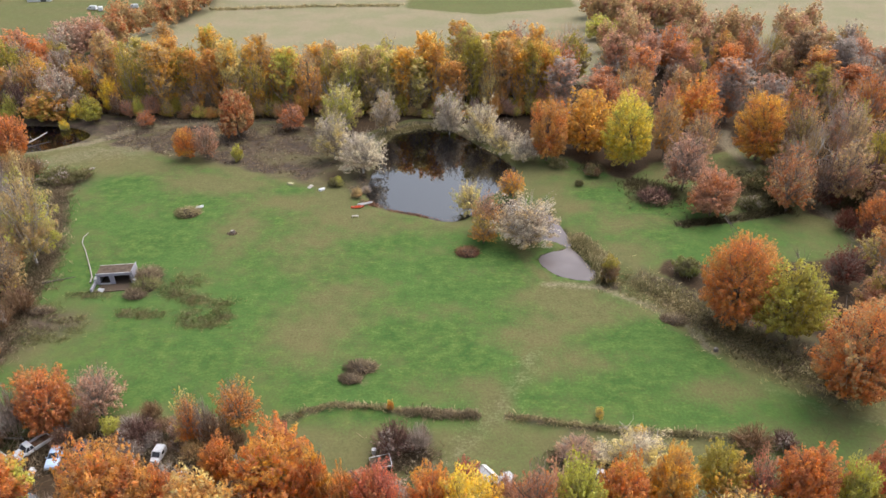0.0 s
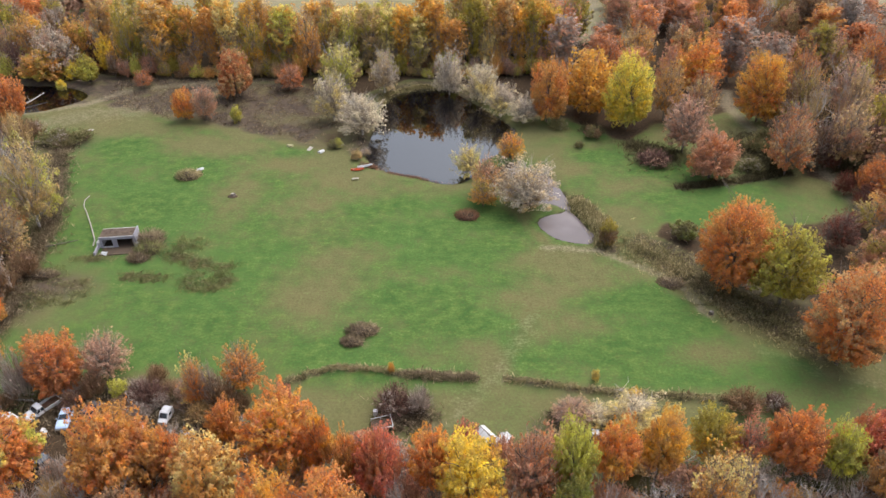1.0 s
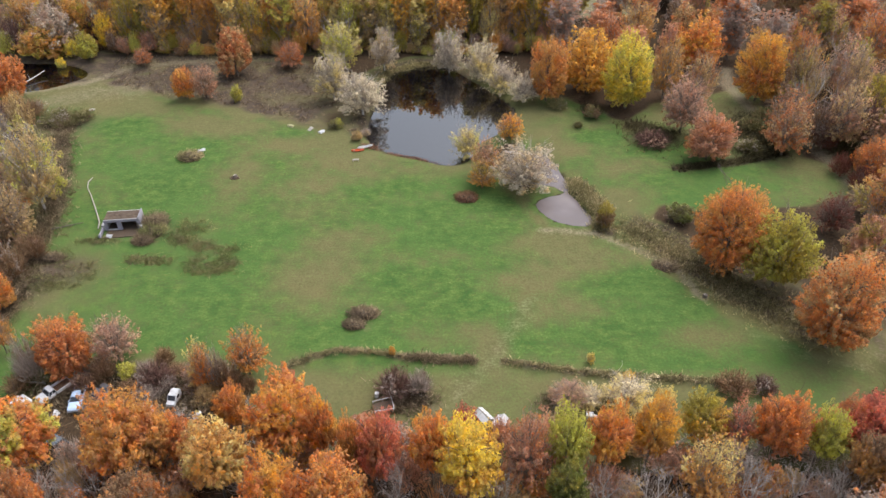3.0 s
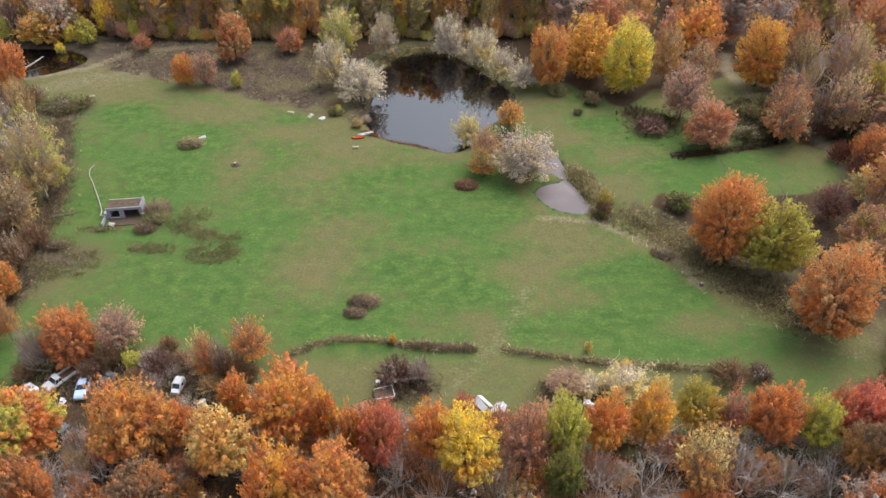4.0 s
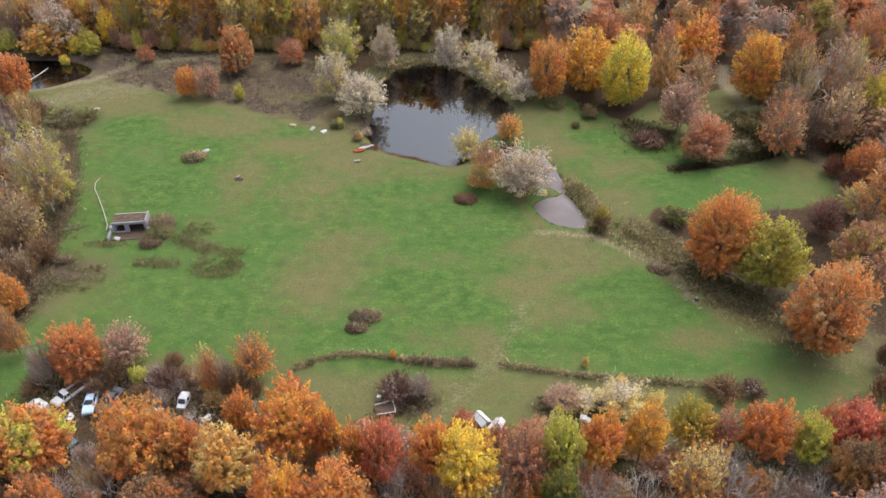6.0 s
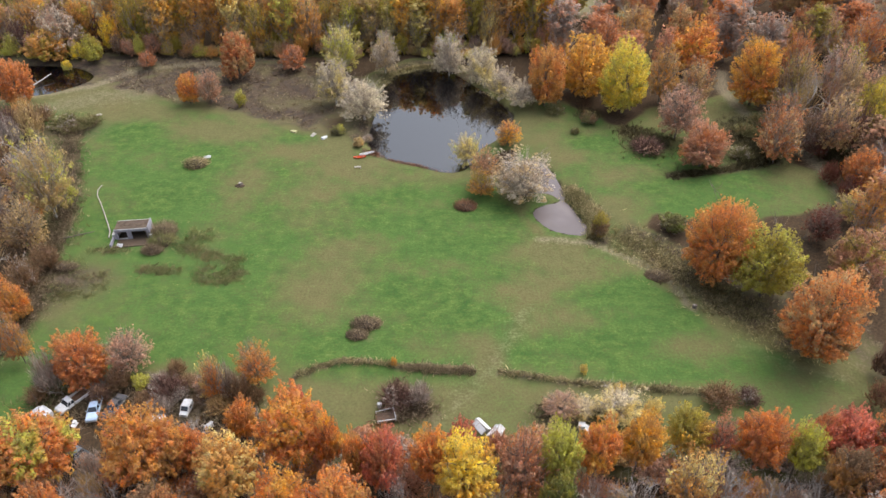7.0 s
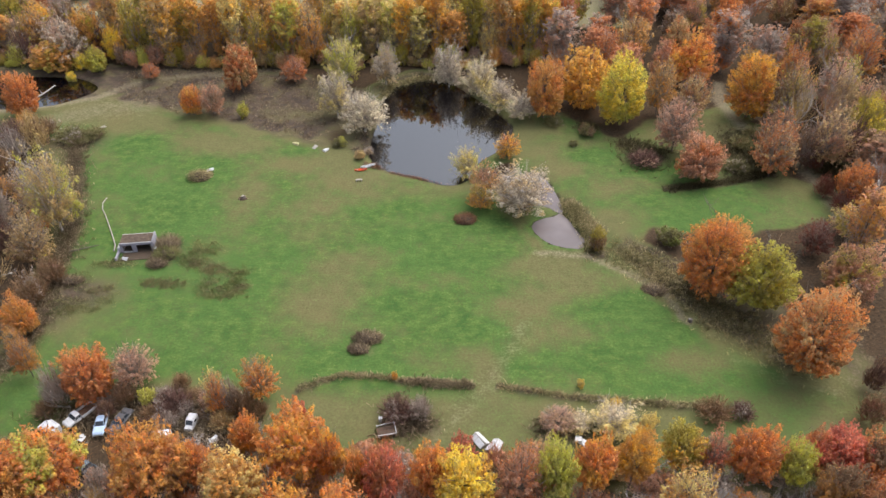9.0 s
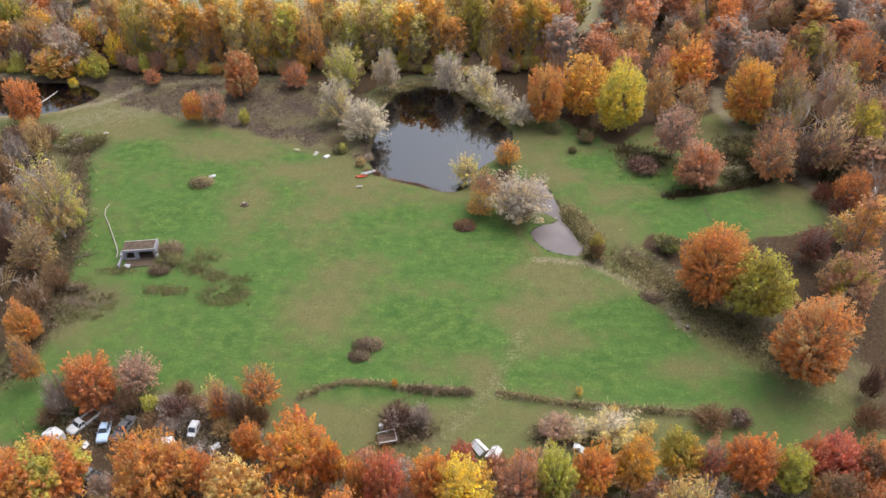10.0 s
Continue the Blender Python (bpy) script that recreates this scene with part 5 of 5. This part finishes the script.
# ---- boats and litter by the ponds ----
def canoe(m, material, label, length=4.2, beam=0.85):
    ob = thing("canoe", m, label, "canoe", "boats on the pond bank")
    outer = []
    for s in np.linspace(-1, 1, 13):
        w = beam / 2 * max(0.06, (1 - abs(s) ** 2.4))
        rise = 0.14 * s * s
        y = s * length / 2
        outer.append([(-w, y, 0.36 + rise), (-w * 0.92, y, 0.14 + rise * 0.6), (-w * 0.45, y, 0.02 + rise * 0.5), (w * 0.45, y, 0.02 + rise * 0.5), (w * 0.92, y, 0.14 + rise * 0.6), (w, y, 0.36 + rise),
                      (w * 0.88, y, 0.35 + rise), (w * 0.6, y, 0.1 + rise * 0.7), (-w * 0.6, y, 0.1 + rise * 0.7), (-w * 0.88, y, 0.35 + rise)])
    part("hull", loft(outer), material, ob)
    for y in (-0.9, 0.8):
        part("seat", solid((beam * 0.8, 0.24, 0.04, 0, y, 0.27), bevel=0.01), WOOD, ob)
    for s in (-1, 1):
        part("deck_plate", solid((0.22, 0.5, 0.03, 0, s * (length / 2 - 0.4), 0.46, pose(0, 0, 0, s * 6)), bevel=0.008), material, ob)
    return ob


canoe(on_land(-19.6, 144.4, 100, 0.02), RED_HULL, "red-orange canoe on the grass by the pond", 3.0)
canoe(on_land(-18.4, 145.9, 108, 0.02), WHITE, "white canoe beside the red one by the pond", 2.8)
canoe(on_land(-17.2, 146.8, 118, 0.02), WHITE, "short white canoe near the red-leaved pond edge", 1.7, 0.8)


def rowing_boat(m, material, label):
    ob = thing("rowing_boat", m, label, "boat", "boats on the pond bank")
    rings = []
    for s in np.linspace(-1, 1, 9):
        w = 0.48 * (1 - max(0, s) ** 2.2 * 0.85)
        y, k = s * 0.85, 0.1 * max(0, s)
        rings.append([(-w, y, 0.0), (-w, y, 0.18), (-w * 0.8, y, 0.42 - k), (w * 0.8, y, 0.42 - k), (w, y, 0.18), (w, y, 0.0)])
    part("hull", loft(rings), material, ob)
    part("keel", solid((0.07, 1.5, 0.07, 0, 0, 0.43)), material, ob)
    part("transom", solid((0.86, 0.05, 0.36, 0, -0.86, 0.2)), material, ob)


rowing_boat(on_land(-29.2, 154.2, -40), WHITE, "white upturned rowing boat at the meadow edge")
rowing_boat(on_land(-37.5, 157.3, 70), YELLOW_HULL, "pale yellow upturned dinghy in the weeds")
scrap(-32.2, 155.4, 60, ((1.6, 0.9, 0.05, 6), (1.1, 0.5, 0.05, -6)), STONE, "flat grey boards lying by the upturned boat")


def fallen_log(a, b, radius, label, bark=PALE_BARK):
    ob = thing("fallen_log", pose(0, 0, 0), label, "log")
    r = np.random.RandomState(int(abs(a[0]) * 10))
    ob_part = new("trunk", tubes_mesh("trunk", [limb(r, a, b, radius, radius * 0.4, 0.05, 6)], bark, 8))
    ob_part.parent = ob
    mid = np.array(a) * 0.45 + np.array(b) * 0.55
    for k in range(3):
        br = new("branch", tubes_mesh("branch", [limb(r, mid, mid + r.normal(0, 0.6, 3) + np.array((0, 0, 0.6)), radius * 0.35, 0.02, 0.1, 3)], bark, 5))
        br.parent = ob


fallen_log((-117.5, 180.0, -0.3), (-112.5, 189.5, 0.9), 0.28, "pale fallen log leaning into the dark pond")
fallen_log((-76.8, 112.8, 0.25), (-71.4, 115.2, 0.2), 0.16, "dark fallen branch on the turf by the shed", BARK)


def stump(x, y, radius, label):
    ob = thing("tree_stump", on_land(x, y), label, "stump")
    bm = bmesh.new()
    bmesh.ops.create_cone(bm, cap_ends=True, segments=12, radius1=radius * 1.25, radius2=radius, depth=0.7, matrix=Matrix.Translation((0, 0, 0.3)))
    for v in bm.verts:
        v.co.z += 0.12 * noise.noise(v.co * 2.3)
    part("trunk", bm, BARK, ob)
    part("cut_face", bar((0, 0, 0.60), (0, 0, 0.645), radius * 0.85, 12), WOOD, ob)


stump(-45.2, 132.5, 0.45, "grey tree stump standing in dry turf")
stump(45.9, 93.2, 0.36, "pale tree stump in the weedy verge")


def bench(x, y, turn):
    ob = thing("garden_bench", on_land(x, y, turn), "low grey wooden bench on the turf by the canoes", "bench")
    for k in (-0.16, 0.16):
        part("seat_board", solid((1.5, 0.26, 0.05, 0, k, 0.45), bevel=0.01), WOOD, ob)
    for k in (-0.6, 0.6):
        part("leg", solid((0.08, 0.5, 0.46, k, 0, 0.2), bevel=0.01), WOOD, ob)


bench(-19.6, 139.8, 5)


# ---- farm beyond the far field ----
def barn(x, y, turn, w, d, h, label):
    ob = thing("barn", on_land(x, y, turn), label, "barn", "farm buildings")
    part("wall", solid((w, d, h, 0, 0, h / 2), bevel=0.05), WHITE, ob)
    for s in (-1, 1):
        part("roof", block(bmesh.new(), w + 0.6, d * 0.58, 0.15, 0, s * d * 0.26, h + d * 0.13, 0.03, pose(0, 0, 0, -s * 26)), CONCRETE, ob)
    part("door", solid((2.6, 0.1, 2.6, w * 0.2, -d / 2 - 0.03, 1.3), bevel=0.02), CHARCOAL, ob)
    for k in (-0.35, -0.1):
        part("window", solid((1.2, 0.08, 0.9, w * k, -d / 2 - 0.02, 1.8), bevel=0.02), GLASS, ob)


barn(-204, 372, 8, 11, 4, 1.8, "long low white farm building beyond the field")
barn(-262, 385, 0, 10, 5, 2.0, "pale farm building at the far field edge")
van(on_land(-169, 352, 80), WHITE, "white van parked by the far field")
van(on_land(-164, 350, 20), WHITE, "white van parked by the far farm track")
van(on_land(-150, 354, 110), WHITE, "white van parked beside the far hedgerow")

# ---- weeds, tufts and mounds ----
def soft_normals(mesh, normals):
    """Shade loose stalks as part of the sward that they stand in."""
    mesh.polygons.foreach_set("use_smooth", [True] * len(mesh.polygons))
    mesh.normals_split_custom_set_from_vertices(normals.tolist())


def tufts(name, seed, count, place, material, label, category, tall=(0.4, 0.9), wide=0.06, blades=5, flop=0.5):
    """Loose stalks in tufts over a stretch of ground, as one mesh."""
    r = np.random.RandomState(seed)
    xy = place(r, count)
    n = len(xy)
    z = land(xy[:, 0], xy[:, 1])
    foot = np.repeat(np.column_stack([xy, z - 0.03]), blades, 0) + np.column_stack([r.normal(0, 0.22, (n * blades, 2)), np.zeros(n * blades)])
    m = n * blades
    h = r.uniform(*tall, (m, 1)) * np.repeat(r.uniform(0.6, 1.2, (n, 1)), blades, 0)
    lean = np.column_stack([r.normal(0, flop, (m, 2)), np.ones(m)])
    q = r.uniform(0, 6.28, m)
    side = np.column_stack([np.cos(q), np.sin(q), np.zeros(m)]) * wide * r.uniform(0.6, 1.5, (m, 1))
    side *= np.where(np.cross(side, lean)[:, 2:] < 0, -1.0, 1.0)
    mid, tip = foot + lean * h * 0.55, foot + lean * h + np.column_stack([r.normal(0, 0.15, (m, 2)), np.zeros(m)])
    a, b = mid + side, mid - side
    under = np.cross(a - foot, tip - foot)[:, 2:] < 0
    verts = np.stack([foot, np.where(under, b, a), tip, np.where(under, a, b)], 1).reshape(-1, 3)
    mesh = bpy.data.meshes.new(name)
    k = np.arange(m)[:, None] * 4
    mesh.from_pydata(verts.tolist(), [], (k + np.array([[0, 1, 2, 3]])).tolist())
    soft_normals(mesh, np.repeat(unit(lean * np.array((0.25, 0.25, 1.0))), 4, 0))
    mesh.materials.append(material)
    return tagged(new(name, mesh), label, category, kind="stuff")


def by_mask(channel, box, power=1.0, floor=0.25):
    def place(r, count):
        got = np.zeros((0, 2))
        while len(got) < count:
            x, y = r.uniform(box[0], box[1], 20000), r.uniform(box[2], box[3], 20000)
            masks = cover_masks(x, y)
            keep = (masks[channel] ** power * (1 - masks[5]) > r.uniform(floor, 1, 20000)) & (wave(x, y, 6, 77) + wave(x, y, 2.2, 78) > r.uniform(-1.2, 0.6, 20000))
            got = np.vstack([got, np.column_stack([x[keep], y[keep]])])
        return got[:count]
    return place


def along(line, spread):
    def place(r, count):
        p = np.array(line, float)
        lengths = np.hypot(*np.diff(p, axis=0).T)
        cum = np.concatenate([[0], np.cumsum(lengths)])
        s = r.uniform(0, cum[-1], count)
        return np.column_stack([np.interp(s, cum, p[:, 0]), np.interp(s, cum, p[:, 1])]) + r.normal(0, spread, (count, 2))
    return place


def heaps(*discs):
    def place(r, count):
        d = np.array(discs, float)
        k = r.choice(len(d), count, p=d[:, 2] * d[:, 3] / (d[:, 2] * d[:, 3]).sum())
        return d[k, :2] + r.normal(0, 0.42, (count, 2)) * d[k, 2:4]
    return place


tufts("dead_weed_patch", 1, 4600, by_mask(1, (-95, 75, 62, 205), 1.0, 0.5), WEEDS, "brown dead weeds over the marshy ground", "weeds", (0.2, 0.6), flop=0.8)
tufts("bank_weed_strip", 2, 520, along(BANK_WEST, 0.28), STRAW, "pale dead weeds along the low western bank", "weeds", (0.15, 0.42), flop=0.9)
tufts("bank_weed_strip", 3, 620, along(BANK_EAST, 0.3), STRAW, "pale dead weeds along the low eastern bank", "weeds", (0.15, 0.42), flop=0.9)
tufts("bank_weed_strip", 12, 380, along([(-5.6, 78.0), (-0.1, 77.6), (5.1, 77.2)], 0.4), WEEDS, "dark dead weeds along the middle of the bank", "weeds", (0.3, 0.7))
tufts("pond_edge_weed_strip", 4, 420, along([(-12.5, 144.5), (-9, 143.2), (-6, 141.9), (-1, 140.3), (2, 139.7)], 0.4), RED_WEEDS, "russet weeds along the edge of the pond", "weeds", (0.1, 0.4), flop=0.9)
tufts("pond_edge_weed_strip", 17, 160, along([(-17.8, 147.6), (-15.6, 146.2)], 0.7), RED_WEEDS, "russet weeds by the canoes on the pond bank", "weeds", (0.15, 0.45), flop=0.9)
tufts("pond_edge_weed_strip", 18, 700, along([(-17, 184), (-14.5, 191), (-9, 195.2), (-3, 196.4), (3, 194.8)], 0.7), STRAW, "olive and tawny reeds along the far pond edge", "weeds", (0.3, 0.9))
tufts("pool_edge_weed_strip", 5, 1500, along([(31.5, 114), (32.5, 119), (30.5, 125), (28.5, 131)], 1.0), STRAW, "tawny weeds along the silty pool", "weeds", (0.5, 1.1))
clump = random.Random(61)
SHED_CLUMPS = [(cx + clump.uniform(-1, 1) * rx, cy + clump.uniform(-1, 1) * ry, clump.uniform(1.8, 3.2), clump.uniform(1.2, 2.2)) for cx, cy, rx, ry, n in ((-49.8, 112, 3.4, 3.4, 13), (-42.3, 103, 4.2, 4.2, 18), (-54, 103.2, 4.4, 1.2, 8), (-46, 107.5, 3, 1.5, 6), (-71, 100, 7, 5, 18), (-66, 109.5, 3.5, 1.0, 5)) for _ in range(n)]
tufts("shed_weed_patch", 6, 1900, heaps(*SHED_CLUMPS), TUSSOCK, "tawny tall grass clumps round the concrete shed", "weeds", (0.12, 0.42), 0.036, 8, 1.2)
tufts("shed_weed_patch", 16, 480, heaps(*SHED_CLUMPS[::2]), WEEDS, "brown dead stalks among the grass clumps by the shed", "weeds", (0.12, 0.4), 0.036, 8, 1.2)
tufts("verge_weed_strip", 7, 3000, along([(36, 115), (44.5, 106), (50, 96), (57, 88), (65, 83)], 2.3), STRAW, "tawny weeds along the meadow verge", "weeds", (0.2, 0.65), flop=0.9)
scrap(-89.4, 164.2, 12, ((2.4, 0.5, 0.12, 8), (1.2, 0.5, 0.1, -6)), STONE, "pale boards lying on dark brush by the meadow", 0.6)
tufts("glade_weed_strip", 8, 1300, along([(52.6, 136.3), (60, 137.6), (67, 139.2), (78.8, 143.3)], 0.7), DARK_WEEDS, "dark dead weeds along the glade", "weeds", (0.4, 0.9))
tufts("glade_brush_patch", 14, 3600, heaps((50.5, 151.5, 7, 8), (48, 157, 5, 3), (76, 154, 7, 11), (72, 144, 6, 4), (94, 148, 5, 16), (38.4, 166, 3.5, 3)), DARK_WEEDS, "low dark olive brush in the glade", "brush", (0.4, 1.3))
tufts("crop_strip", 15, 420, along([(-112, 352), (-70, 357), (-20, 361)], 1.2), STRAW, "pale strip of standing crop across the far field", "crop", (0.6, 1.4), 0.2, 5)
tufts("left_weed_strip", 9, 4200, along([(-95, 160), (-86, 138), (-79, 119), (-77, 104), (-74, 92), (-75, 80)], 1.5), WEEDS, "brown weeds along the meadow's wooded side", "weeds", (0.3, 0.9), flop=0.9)
tufts("yard_weed_patch", 11, 4200, heaps((-52, 71, 12, 5), (-38, 70, 9, 5), (-5, 70, 5, 4), (19, 69, 5, 3)), WEEDS, "brown weeds and brush over the yard", "weeds", (0.3, 0.9), flop=0.8)


def mound(x, y, rx, ry, h, material, name, label, seed, count=800):
    """A heap of dead stalks over a low hump of earth."""
    ob = thing(name, on_land(x, y), label, "brush pile")
    bm = bmesh.new()
    bmesh.ops.create_icosphere(bm, subdivisions=3, radius=1)
    for v in bm.verts:
        k = 1 + 0.25 * noise.noise(v.co * 2.1 + Vector((seed, 0, 0)))
        v.co = Vector((v.co.x * rx * 0.9 * k, v.co.y * ry * 0.9 * k, max(v.co.z, -0.25) * h * 0.75 * k))
    part("earth_hump", bm, DARK_EARTH, ob)
    r = np.random.RandomState(seed)
    a, s = r.uniform(0, 6.28, count), np.sqrt(r.uniform(0, 1, count))
    foot = np.column_stack([np.cos(a) * s * rx, np.sin(a) * s * ry, h * 0.6 * np.sqrt(np.maximum(0, 1 - s * s))])
    lean = np.column_stack([np.cos(a) * s, np.sin(a) * s, r.uniform(0.2, 1.0, count)]) + r.normal(0, 0.4, (count, 3))
    tip = foot + unit(lean) * r.uniform(0.4, 1.0, (count, 1)) * h
    side = unit(np.cross(lean, r.normal(0, 1, (count, 3)))) * 0.045
    side *= np.where(np.cross(side, lean)[:, 2:] < 0, -1.0, 1.0)
    verts = np.stack([foot - side, foot + side, tip + side * 0.3, tip - side * 0.3], 1).reshape(-1, 3)
    dead = new("dead_growth", quads_mesh("dead_growth", verts, material))
    soft_normals(dead.data, np.repeat(unit(lean + np.array((0, 0, 0.5))), 4, 0))
    dead.parent = ob


mound(5.1, 124.4, 2.3, 2.0, 1.0, RED_WEEDS, "brush_pile", "reddish brown brush pile on green turf", 41)
mound(-13.2, 88.2, 2.6, 1.7, 1.0, WEEDS, "brush_pile", "dark brown brush pile on green turf", 42)
mound(-14.6, 85.7, 1.8, 1.4, 0.7, WEEDS, "brush_pile", "brown brush pile beside a larger one", 43)
mound(-57.6, 141.6, 2.8, 2.4, 1.2, STRAW, "weedy_mound", "tawny weed-grown mound on the turf", 44)
mound(-57.3, 115.2, 2.4, 2.3, 1.8, WEEDS, "weedy_mound", "brown weed-grown mound beside the shed", 45)
mound(-57.6, 109.2, 1.9, 1.5, 1.1, WEEDS, "weedy_mound", "brown weed-grown mound before the shed", 50)
mound(-56.6, 112.1, 2.2, 2.1, 1.5, TUSSOCK, "weedy_mound", "tawny brown weed-grown mound beside the shed", 46)
mound(-45.3, 132.3, 1.1, 0.9, 0.35, WEEDS, "weedy_mound", "small dark weedy mound round a stump", 47, 120)
mound(41.2, 101.5, 2.6, 1.6, 0.9, WEEDS, "weedy_mound", "brown weed-grown mound on the verge", 48)
mound(-73.5, 103.6, 3.4, 1.4, 1.0, WEEDS, "weedy_mound", "dark brown weedy mound near the trees", 49)
tree("shrub", "yellow", "straw", 23.2, 77.0, 0.8, 2.6, "on the low bank")
tree("shrub", "gold", "ochre", -7.8, 78.4, 0.7, 2.4, "on the low bank")
tree("shrub", "yellow", "gold", 27.6, 71.5, 1.1, 4.6, "behind the bank")
tree("thin", "straw", "straw", -108.0, 164.5, 1.3, 6.5, "beside the meadow")
